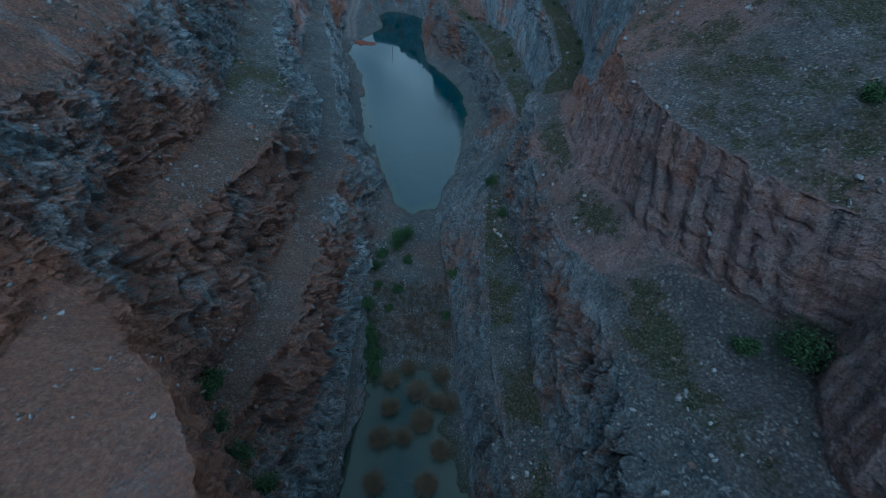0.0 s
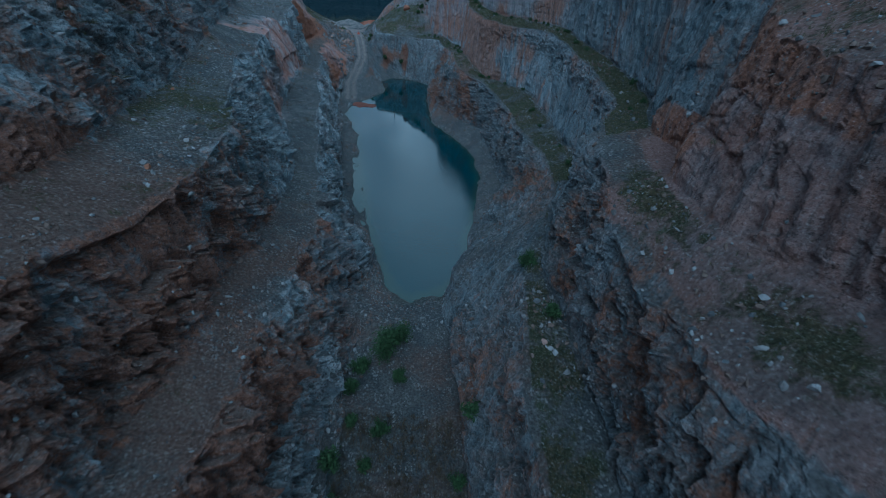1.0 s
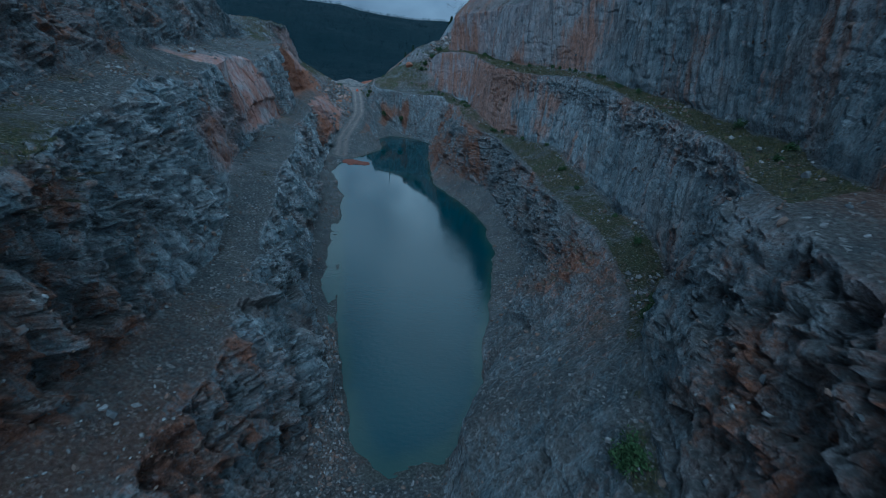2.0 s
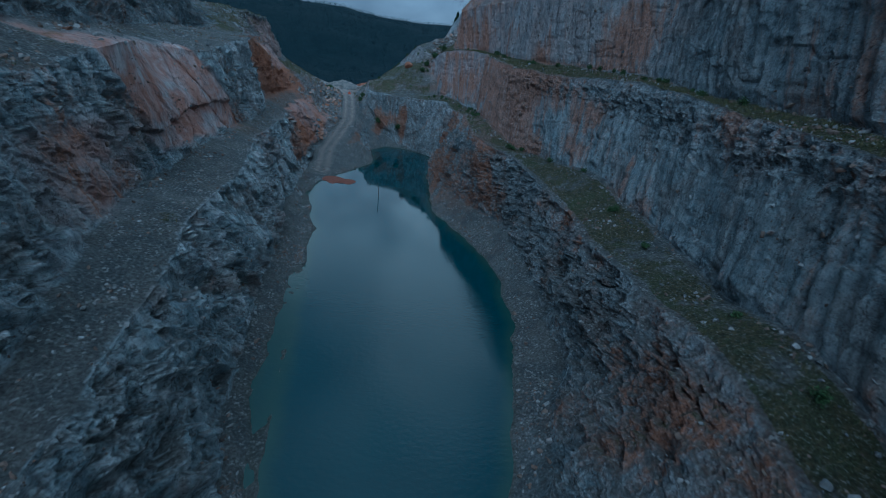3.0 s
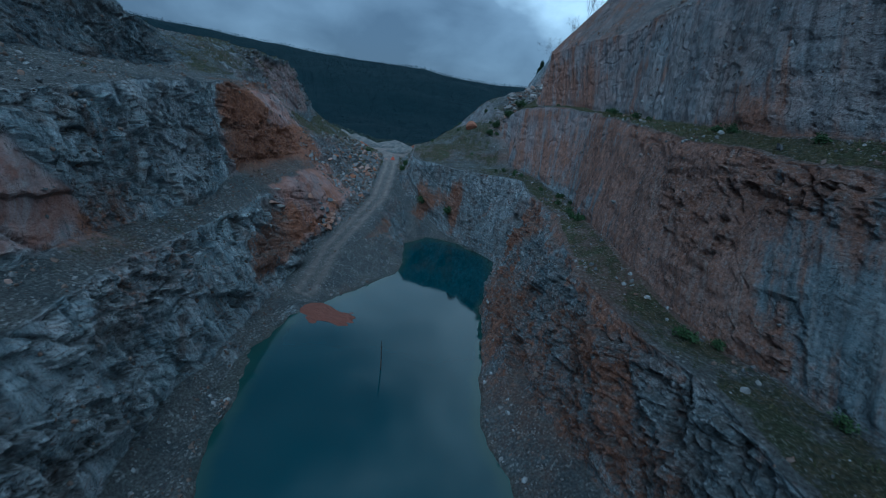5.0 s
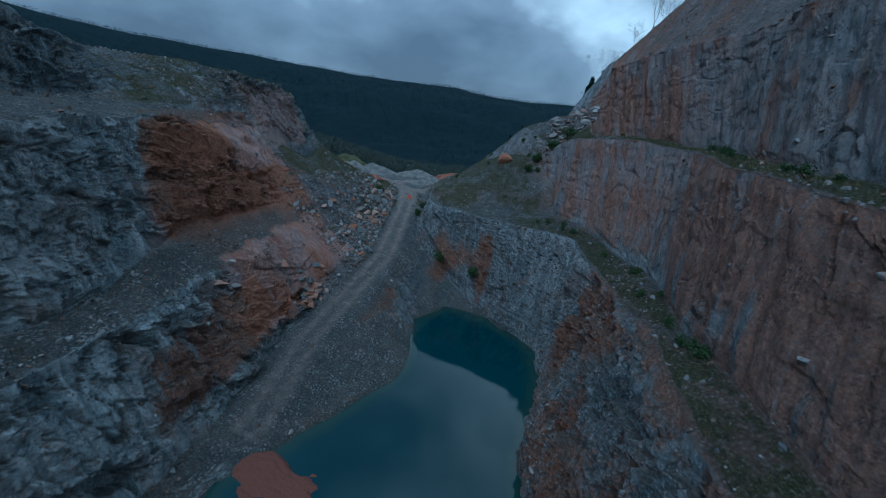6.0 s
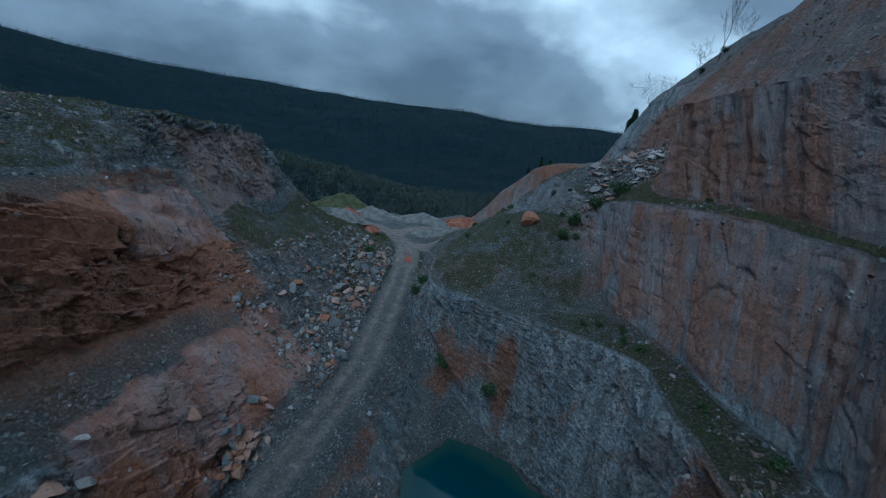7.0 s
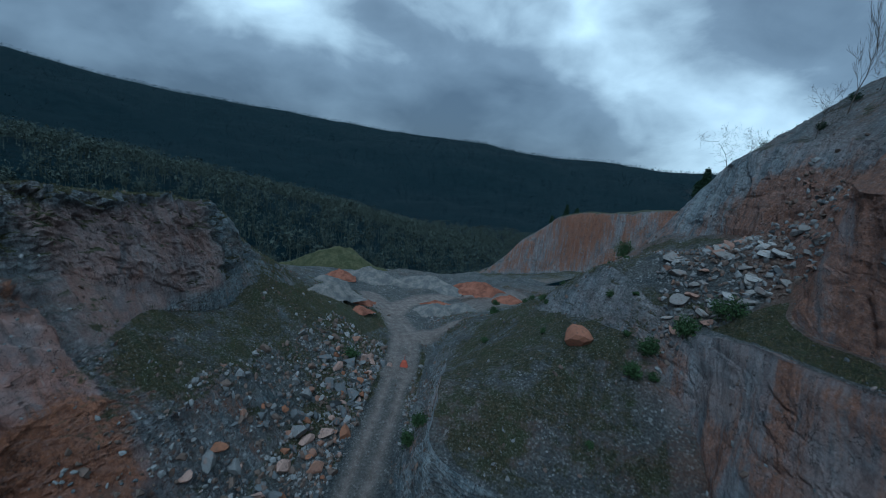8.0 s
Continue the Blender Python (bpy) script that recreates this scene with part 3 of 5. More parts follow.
def slab_field(x, y, z):
    """Large clean joint faces, where the rock has come away in one sheet."""
    west = x < -10
    p = np.stack((x, y, z), 1)
    y, z = y + 1.1 * fbm(p / 3.0, 3, 111), z + 0.8 * fbm(p / 2.4, 3, 112)
    a = within(y + 0.63 * (z - 14), 97.0, 121.0, 0.4) * within(z + 0.06 * (y - 108), 12.6, 22.7, 0.5) * west
    b = within(y - 0.5 * (z - 20), 146.5, 158.2, 0.3) * within(z, 18.0 - 0.05 * (y - 150), 22.6, 0.2) * west
    b2 = within(y + 0.3 * (z - 18), 159.0, 168.6, 0.2) * within(z, 16.6, 21.8, 0.15) * west
    c = 0.9 * within(y, 148.5, 168, 0.3) * within(z - 0.05 * (y - 160), 5.4, 11.2, 0.15) * smooth(x, -30.6, -31.8)
    c2 = 0.8 * within(y + 0.6 * (z - 5), 146.5, 154.5, 0.5) * within(z, 3.2, 6.6, 0.4) * (x < -30.8)
    d = 0.8 * bump_at(y, 86, 6) * smooth(z, 11, 13) * smooth(z, 19, 17) * west
    e = 0.45 * smooth(y, 128, 140) * smooth(y, 190, 184) * smooth(z, 13, 16) * smooth(z, 35.5, 34) * (x > -8)
    f = 0.6 * within(y, 170, 185.5, 1.5) * within(z, 18.5, 27.2, 0.5) * (x < -44)
    g1 = 0.62 * within(y, 144, 168.5, 1) * within(z, 12.5, 17.5, 0.6) * west
    g2 = 0.6 * smooth(y, 22, 19) * smooth(z, 17, 19) * west
    return np.clip(a + b + b2 + c + c2 + d + e + f + g1 + g2, 0, 1)


def clean_field(side, y, z):
    """The high eastern faces were blasted clean: flat, with upright drill marks."""
    return np.clip((side > 0) * (smooth(y, 58, 68) * smooth(z, 11.5, 13) + smooth(y, 68, 58) * smooth(z, 20.5, 22.2)), 0, 1)


ROAD_LINE = [(-26, 140), (-28.2, 152), (-27.6, 160), (-27.6, 170), (-29.6, 180), (-31.2, 187), (-33.3, 195), (-36.2, 203), (-41.5, 210), (-49, 217)]
BRANCHES = [[(-36, 202), (-31, 208)], [(-42, 211), (-42.6, 219), (-40, 226), (-36, 232)]]


def near_line(x, y, line):
    best = np.full(x.shape, 1e9)
    for (ax, ay), (bx, by) in zip(line, line[1:]):
        dx, dy = bx - ax, by - ay
        t = np.clip(((x - ax) * dx + (y - ay) * dy) / (dx * dx + dy * dy), 0, 1)
        best = np.minimum(best, np.hypot(x - ax - t * dx, y - ay - t * dy))
    return best


def crumble_field(p, side, slab, clean):
    """Where the rock is shattered small: the blasted crests, weathered pockets and the lower slopes."""
    patches = smooth(vnoise(p / (8.0, 9.0, 4.5), 96) + 0.35 * vnoise(p / 2.6, 94), 0.10, 0.60)
    crest = (side > 0) * within(p[:, 1], 62, 128, 6) * within(p[:, 2] + 1.0 * vnoise(p / 4.0, 93), 19.6, 22.6, 0.7)
    low = 0.7 * (side > 0) * (p[:, 2] < 11) * within(p[:, 1], 58, 150, 6)
    south = 0.15 * smooth(p[:, 1], 62, 50)
    north = 0.55 * (side > 0) * (p[:, 2] < 12.5) * within(p[:, 1], 152, 182, 3)
    return np.clip((patches * (1 - (0.75 - 0.35 * within(p[:, 1], 98, 150, 4) * (p[:, 2] < 24)) * clean) + crest + low + south + north), 0, 1) * (1 - 0.9 * slab) * (1 - 0.6 * (side < 0) * within(p[:, 1], 120, 149, 4) * (p[:, 2] > 11))


def shape_sheet(g, loose):
    """Breaks the planned surface up into bedded rock, ribs, overhung ledges, flutes and gravel."""
    rows, cols = g.shape[:2]
    n = normals_of(g)
    steep = smooth(1 - n[:, :, 2], 0.12, 0.5).reshape(-1)
    # the crests are worn round, so the break spreads a little to both sides
    ease = np.stack([np.roll(steep.reshape(rows, cols), k, 1) for k in range(-4, 5)]).mean(0)
    steep = ease.reshape(-1)
    n = np.stack([np.roll(n, k, 1) for k in range(-3, 4)]).mean(0)
    n /= np.maximum(np.linalg.norm(n, axis=2, keepdims=True), 1e-9)
    p, nn = g.reshape(-1, 3), n.reshape(-1, 3)
    run = ALONG.reshape(-1)
    side = np.where(p[:, 0] < np.interp(p[:, 1], [a[0] for a in BED], [a[1] for a in BED]), -1.0, 1.0)
    warp = p + 0.5 * np.stack((vnoise(p / 2.1, 41), vnoise(p / 2.1, 42), vnoise(p / 2.1, 43)), 1)
    lean = np.stack((warp[:, 0] + 0.4 * side * warp[:, 2], warp[:, 1] - 0.32 * side * warp[:, 2], warp[:, 2] + 0.25 * warp[:, 1]), 1)
    big, big_gap = facets(lean, np.array((4.4, 3.8, 5.2)), 11)
    mid, mid_gap = facets(lean, np.array((1.7, 1.4, 2.2)), 23)
    small, _ = facets(warp, np.array((0.75, 0.8, 0.55)), 31)
    slab = slab_field(p[:, 0], p[:, 1], p[:, 2])
    clean = clean_field(side, p[:, 1], p[:, 2])
    crumb = crumble_field(p, side, slab, clean)
    whole = 1 - 0.92 * slab
    near = smooth(p[:, 1], 66, 52)
    west = side < 0
    # the broad form: bays, buttresses and large joint blocks
    d = (1 - 0.75 * clean) * whole * (0.8 * fbm(p / 8.0, 3, 3) + (0.85 + 0.10 * near) * big)
    d += whole * (1 - 0.85 * clean) * (0.30 + 0.20 * west + 0.35 * crumb + 0.15 * near) * mid
    # steep bedding: long upright ribs, coarse and fine, strongest on the western faces
    rib, _ = facets(lean, np.array((1.9, 1.25, 9.0)), 27)
    thin, _ = facets(lean, np.array((0.8, 0.5, 4.2)), 29)
    folded = (1 - 0.65 * west * within(p[:, 1], 120, 150, 4)) * whole * (1 - 0.9 * clean) * (1 - 0.6 * crumb) * smooth(vnoise(p / (8, 8, 9), 98) + 0.45 * west, -0.2, 0.5)
    d += folded * ((0.75 + 0.25 * west) * rib + 0.46 * thin)
    # overhung ledges where the beds break off: each course stands out at its top and is cut back below
    for size, depth, tilt, seed in ((2.1, 0.55, 0.22, 61), (0.8, 0.26, 0.14, 67)):
        course = (p[:, 2] + tilt * run + 0.9 * size * fbm(p / (3.4 * size), 3, seed)) / size
        frac = course - np.floor(course)
        shown = smooth(vnoise(p / (2.6 * size, 2.6 * size, 1.1 * size), seed + 3), 0.0, 0.5)
        d += whole * depth * (frac ** 1.6 - 0.35) * shown * np.clip(0.40 - 0.26 * west + 0.60 * crumb - 0.55 * clean * (1 - crumb), 0, 1)
    # shattered pockets
    d += crumb * (0.34 * small + 0.10 * fbm(p / 0.6, 2, 9)) + 0.10 * whole * (1 - 0.6 * clean) * small + (0.07 - 0.03 * slab) * fbm(p / 1.4, 3, 8)
    # blasted faces: shallow bays between the drill lines, and plain sheets
    d += clean * (0.45 * fbm(np.stack((run / 5.0, 0 * steep, p[:, 2] / 16.0), 1), 3, 99) + 0.30 * np.abs(fbm(np.stack((run / 1.5, 0 * steep, p[:, 2] / 8.0), 1), 3, 109)) + 0.22 * (1 - 0.6 * slab) * np.abs(vnoise(p / (1.6, 1.6, 1.0), 119)))
    # open joints
    d -= whole * (1 - 0.8 * clean) * (0.30 * smooth(vnoise(p / 6.0, 97), 0.05, 0.5) * np.exp(-(big_gap / 0.04) ** 2) + 0.12 * np.exp(-(mid_gap / 0.06) ** 2))
    for scale, depth, width, seed in (((3.1, 2.2, 7.0), 0.75, 0.035, 131), ((5.0, 4.0, 1.6), 0.45, 0.045, 139)):
        d -= depth * (1 - 0.75 * slab) * (1 - 0.55 * clean) * smooth(vnoise(p / 5.5, seed + 1), 0.0, 0.45) * np.exp(-(vnoise(lean / scale, seed) / width) ** 2)
    # long cracks across the large pink sheet, and the ledge that breaks it level
    for y0, k in ((109.4, 0.42), (114.0, -0.55), (102.5, 0.2)):
        gap = (p[:, 1] - y0 - k * (p[:, 2] - 17.5) - 0.5 * vnoise(p / 2.0, 73)) / 0.16
        d -= 0.55 * west * within(p[:, 1], 96, 120, 1) * (p[:, 2] > 12) * (p[:, 2] < 23) * np.exp(-gap ** 2)
    sheet = west * within(p[:, 1], 94, 121, 1.0)
    brow = p[:, 2] - 15.4 - 0.5 * vnoise(p / 1.9, 74) - 0.35 * vnoise(p / 0.8, 75)
    d += sheet * 0.55 * smooth(brow, -0.1, 0.15) * smooth(brow, 6.0, 1.0) - sheet * 0.30 * np.exp(-((brow + 0.2) / 0.2) ** 2) * smooth(vnoise(p / 2.2, 76), -0.4, 0.2)
    # the pink beds past the sheet stand proud, with a broken lip and dipping steps
    proud = west * slab * within(p[:, 1], 144, 171, 1.0)
    step = (p[:, 2] + 0.34 * p[:, 1] + 0.8 * fbm(p / 3.0, 3, 81)) / 1.5
    step = step - np.floor(step)
    d += proud * (0.45 + 0.42 * (step ** 1.4 - 0.4) + 0.35 * big + 0.18 * mid)
    # drill flutes
    flute = np.sqrt(1 - np.abs(np.sin((run + 0.5 * vnoise(p / 3, 77)) * 2.0)))
    d += (0.14 + 0.16 * clean + 0.18 * clean * near + 0.34 * near * west) * (1 - 0.6 * clean * smooth(p[:, 1], 124, 132)) * (1 - 0.8 * slab * west) * (1 - 0.6 * crumb) * (flute - 0.5) * smooth(vnoise(p / (9, 9, 16), 55) + 0.35 * (side > 0) + 0.3 * near * west, -0.15, 0.35)
    # level ground: soft hummocks and gravel
    r = (0.26 + 0.2 * near + 0.35 * smooth(p[:, 1], 180, 188)) * fbm(p / 4.5, 3, 61) + 0.10 * fbm(p / 1.1, 3, 62) + 0.07 * np.maximum(small, 0)
    soft = loose.reshape(-1)
    hard = np.clip(steep * (1 - 0.85 * soft) + 0.06 * (1 - soft), 0, 1)
    out = p + nn * (d * hard)[:, None]
    out[:, 2] += r * (1 - hard) * smooth(soft, 0.2, 0.8)
    # heaps and hollows of spoil past the lake
    level = np.min([near_line(p[:, 0], p[:, 1], line) for line in (ROAD_LINE, *BRANCHES)], axis=0)
    out[:, 2] += 1.0 * fbm(p / 6.0, 3, 64) * smooth(level, 1.5, 4.0) * smooth(p[:, 1], 196, 206) * smooth(soft, 0.5, 0.9)
    return out.reshape(rows, cols, 3), crumb


RAW = GRID.copy()
GRID, CRUMB = shape_sheet(GRID, LOOSE)
X, Y, Z = GRID[:, :, 0], GRID[:, :, 1], GRID[:, :, 2]
ROAD_D = near_line(X, Y, ROAD_LINE)
# the carriageway is graded smooth
flat = smooth(ROAD_D, 2.6, 1.6) * (Y > 137)
GRID[:, :, 2] = Z * (1 - flat) + RAW[:, :, 2] * flat - 0.10 * flat * np.exp(-((ROAD_D - 0.85) / 0.3) ** 2)


def region_fields():
    """What each part of the ground is made of: rust, pink rock, turf, track, silt, loose cover."""
    p = GRID.reshape(-1, 3)
    x, y, z = X.reshape(-1), Y.reshape(-1), Z.reshape(-1)
    up = normals_of(GRID)[:, :, 2].reshape(-1)
    west = x < np.interp(y, [a[0] for a in BED], [a[1] for a in BED])
    steep = 1 - smooth(up, 0.45, 0.85)
    broad, mid = fbm(p / 11.0, 3, 101), fbm(p / 3.2, 3, 102)
    slab = slab_field(x, y, z)
    pinksoil = bump_at(y, 50.5, 4.2) * bump_at(x, 16.4, 2.0) * (z > 20) * (z < 25)
    rust = 0.25 + 0.5 * pinksoil + 0.42 * broad + 0.36 * mid
    rust += np.where(west, 0.40 * bump_at(y, 34, 22) * (z > 5) + 0.38 * bump_at(y, 158, 18) * (z > 3) - 0.28 * bump_at(y, 98, 20) * (z < 12), 0)
    rust += np.where(~west, 0.06 * bump_at(y, 150, 24) * (z > 14) + 0.12 * bump_at(y, 38, 16) * (z > 12) + 0.3 * bump_at(y, 235, 18) * (z > 10) + 0.06 * (z < 10), 0)
    rust += 0.2 * within(y, 222, 246, 2) * (x > -32) * (z > 9) + 0.7 * within(y, 185.5, 203, 2) * (x > -3) * within(z, 25.5, 35, 1.0) + 0.25 * slab * bump_at(y, 10, 8)
    rust += 0.5 * bump_at(y, 118, 5) * (z > 24) * ~west
    sheet = slab * west
    # orange and brown stain on and under the pink sheets
    rust += west * (0.55 * within(y, 146, 158.5, 0.8) * within(z, 17.6, 22.8, 0.4) + 0.42 * within(y, 144, 168, 1.2) * within(z, 12.6, 17.6, 0.7) + 0.38 * within(y, 136, 156, 3) * within(z, 2.5, 8, 0.8))
    rust -= west * 0.45 * within(y, 120, 190, 6) * (z > 23.5) + 0.4 * ~west * (y < 47) * (x > 12) * within(z, 21, 28.2, 0.5) + west * (0.5 * within(y, 128, 146, 2) * (z > 8) + 0.35 * within(y, 168, 188, 2) * (z > 18) + 0.5 * within(y, 159, 169, 0.8) * within(z, 16.8, 22, 0.4) + 0.15 * within(y, 151, 172, 1) * within(z, 5.4, 11, 0.5) + 0.35 * within(y, 96, 120, 1) * within(z, 12.5, 23, 0.5))
    rust += ~west * (0.34 * within(y, 168, 187, 3) * (z > 24.5) + 0.30 * within(y, 160, 184, 4) * within(z, 13, 24, 1) + 0.5 * bump_at(y, 113, 3.5) * within(z, 13, 21, 2) + 0.4 * bump_at(y, 126, 4) * within(z, 13, 22, 2))
    rust += ~west * (0.36 * within(y, 120, 156, 5) * within(z, 12, 24, 1) + 0.22 * within(y, 117, 146, 4) * within(z, 12, 24, 1) + 0.25 * within(y, 118, 160, 5) * (z < 12)) + 0.4 * west * (y < 21) * (z > 9)
    rust += 0.8 * (z > 0.5) * (z < 11) * (bump_at(x, -20.8, 1.3) * bump_at(y, 174.5, 2.2) + bump_at(x, -14.0, 1.0) * bump_at(y, 172.5, 2.0))
    rust += ~west * (0.7 * bump_at(y, 173.5, 1.6) * bump_at(z, 6.5, 3.5) + 0.7 * bump_at(y, 169.3, 1.0) * bump_at(z, 5.5, 2.5) + 0.6 * bump_at(y, 157, 2.2) * bump_at(z, 6.5, 3.5) - 0.35 * within(y, 161, 178, 2) * (z < 13) * (x > -24) + 0.3 * bump_at(y, 46, 8) * (z > 22))
    rust += 0.07 + smooth(y, 64, 50) * (0.02 + 0.04 * west)
    pink = 0.06 + 0.35 * np.maximum(broad, 0) + 0.95 * sheet + 1.2 * pinksoil
    pink += np.where(west, 0.35 * bump_at(y, 160, 12) * (z > 4) * (z < 23), 0.5 * bump_at(y, 172, 26) * smooth(z, 13, 17) + 0.75 * smooth(y, 52, 44) * (z > 20) + 0.3 * bump_at(y, 130, 18) * (z > 22))
    tone = 0.22 + 0.3 * broad + np.where(west, 0.0, 0.2 * smooth(y, 58, 70) * smooth(z, 10, 12)) + 1.1 * within(y, 122, 148, 3) * west * within(z, 5, 24, 0.8) + 0.7 * within(y, 58, 145, 5) * west * within(z, -2, 23, 0.8) + 0.7 * smooth(y, 62, 48) * west + 0.1 * bump_at(y, 205, 9) * (x > -8) * (z > 27) + 0.25 * within(y, 150, 178, 4) * (x > -24) * (z < 13) - 0.35 * west * within(y, 125, 185, 6) * (z > 24)
    soft = LOOSE.reshape(-1)
    flatness = smooth(up + 0.12 * mid, 0.62, 0.86)
    loose = np.clip(np.maximum(soft * smooth(up, 0.45, 0.75), flatness), 0, 1)
    loose = loose * (1 - 0.9 * slab * west * (z > 3))
    turf = 0.18 + 0.35 * mid + 0.2 * broad
    turf += np.where(west, 0.05, 0.30 + 0.10 * (z < 16) * (y > 62) * (y < 176) + 0.6 * (z > 20) * (y > 55) * (y < 186)) * (z > 9) * (soft > 0.9) + 0.12 * bump_at(y, 196, 15) * (x > -26) * (x < -1) * (z > 12.5) + 0.15 * (z > 36) + 0.28 * smooth(x, 15, 20) * smooth(y, 56, 38) * (z > 28.3)
    turf += 0.42 * bump_at(y, 58, 9) * west * (z > 18) + 0.3 * bump_at(y, 205, 15) * (x < -40)
    turf += ~west * smooth(y, 60, 50) * (0.30 * bump_at(x, np.interp(y, [10, 26, 38, 46, 52], [17.5, 14, 12.6, 13.2, 15.5]), 1.3) - 0.22) * within(z, 18, 24, 0.5) + 0.4 * west * (z > 24) * within(y, 150, 190, 5)
    turf += west * (0.36 * within(y, 168, 206, 4) * (z > 9) + 0.05 * smooth(y, 80, 50) * (z > 15))
    turf = turf * smooth(up, 0.5, 0.8) - 0.35 * (z < 3) * (y < 190)
    axle = near_line(x, y, ROAD_LINE)
    track = (0.3 * smooth(axle, 2.0, 1.4) + 0.7 * np.exp(-((axle - 0.85) / 0.42) ** 2)) * (y > 139) * (1 - 0.3 * smooth(y, 184, 150))
    track = np.maximum(track, 0.75 * smooth(axle, 2.4, 1.4) * (y > 192))
    rust = rust - 0.9 * np.maximum(rust, 0) * smooth(axle, 4.0, 2.2) * (y > 139)
    for branch in BRANCHES:
        track = np.maximum(track, smooth(near_line(x, y, branch), 2.6, 1.2))
    turf -= track + pinksoil + 0.7 * bump_at(y, 192, 6.5) * bump_at(x, -3.5, 5.5) * (z > 24)
    pale = smooth(near_line(x, y, [(-33, 221), (-26, 234)]) + 1.5 * mid, 4.5, 2.0)
    track = np.maximum(track, 0.7 * pale)
    silt = smooth(z, 0.30, -0.3) * (y > 54) + smooth(z, -1.2, -1.5) * (y < 54)
    return {"rust": rust, "pink": np.clip(pink, 0, 1), "turf": turf, "track": track, "silt": silt, "loose": loose, "steep": steep, "slab": slab, "tone": np.clip(tone, 0, 1), "clean": clean_field(np.where(west, -1.0, 1.0), y, z) * steep, "along": ALONG, "crumb": CRUMB * steep}


FIELDS = region_fields()


def grid_mesh(name, verts, fields, rows, cols, smooth_shade=True):
    me = bpy.data.meshes.new(name)
    idx = np.arange(rows * cols).reshape(rows, cols)
    quads = np.stack((idx[:-1, :-1], idx[:-1, 1:], idx[1:, 1:], idx[1:, :-1]), -1).reshape(-1, 4)
    me.vertices.add(rows * cols), me.loops.add(quads.size), me.polygons.add(len(quads))
    me.vertices.foreach_set("co", verts.reshape(-1).astype(np.float32))
    me.loops.foreach_set("vertex_index", quads.reshape(-1).astype(np.int32))
    me.polygons.foreach_set("loop_start", np.arange(0, quads.size, 4, dtype=np.int32))
    me.polygons.foreach_set("use_smooth", np.full(len(quads), smooth_shade))
    for key, value in fields.items():
        me.attributes.new(key, "FLOAT", "POINT").data.foreach_set("value", np.ascontiguousarray(value, dtype=np.float32).reshape(-1))
    me.update(calc_edges=True)
    return me


LABELS = {
    "hillside_west": "stony hillside with thin turf above the quarry", "slope_west": "loose scree slope above the quarry rim", "wall_west_upper": "weathered grey and rusty quarry face",
    "bench_west_upper": "gravel ledge between two quarry faces", "wall_west_middle": "blasted grey, pink and rust-stained rock face", "bench_west_lower": "narrow gravel ledge along the quarry face",
    "wall_west_lower": "fractured blue-grey rock face above the water", "road": "pale gravel haul road climbing out of the quarry", "bank_west": "grey spoil bank between road and lake",
    "quarry_floor_west": "gravel and silt floor of the quarry", "quarry_floor_east": "gravel and silt floor beside the lake", "bank_east": "bank of grey gravel and scree along the shore", "wall_east_lower": "broken grey rock slope above the lake",
    "bench_east_lower": "grassy ledge along the quarry face", "wall_east_middle": "steep fluted grey rock face with rust stains", "bench_east_upper": "grassy ledge under the high face",
    "wall_east_upper": "high pink and grey blasted rock face", "slope_east": "stony slope above the high face", "hillside_east": "stony hillside with thin turf"}


def build_quarry():
    rows = GRID.shape[0]
    for i, (name, line, n, soft) in enumerate(STRIPS[:-1]):
        a, b = STARTS[i], STARTS[i + 1] + 1
        part_fields = {k: v.reshape(rows, -1)[:, a:b] for k, v in FIELDS.items()}
        me = grid_mesh(name, GRID[:, a:b], part_fields, rows, b - a, not name.startswith("wall"))
        me.materials.append(MAT_GROUND)
        tagged(new(name, me), LABELS[name], "quarry", "", "structure")


build_quarry()


def build_south_wall():
    """Closes the pit behind the flight."""
    foot = GRID[0]
    n = 40
    top = np.stack((foot[:, 0], np.full(len(foot), -36.0), np.maximum(foot[:, 2], 46.0)), 1)
    sheet = np.stack([foot + (top - foot) * (k / n) for k in range(n + 1)], 0)[::-1]
    flat_p = sheet.reshape(-1, 3)
    sheet = sheet + np.stack((0 * sheet[:, :, 0], 1.2 * fbm(flat_p / 5, 3, 7).reshape(sheet.shape[:2]) * (sheet[:, :, 1] < -26.2), 0 * sheet[:, :, 0]), 2)
    one = np.ones(sheet.shape[:2])
    fields = {"rust": 0.3 * one, "pink": 0.1 * one, "turf": 0 * one, "track": 0 * one, "silt": 0 * one, "loose": 0 * one, "steep": one, "slab": 0 * one, "tone": 0.3 * one, "clean": 0 * one, "along": sheet[:, :, 0], "crumb": 0.3 * one}
    me = grid_mesh("wall_south", sheet, fields, *sheet.shape[:2])
    me.materials.append(MAT_GROUND)
    tagged(new("wall_south", me), "grey fractured rock face closing the pit", "quarry", "", "structure")


build_south_wall()


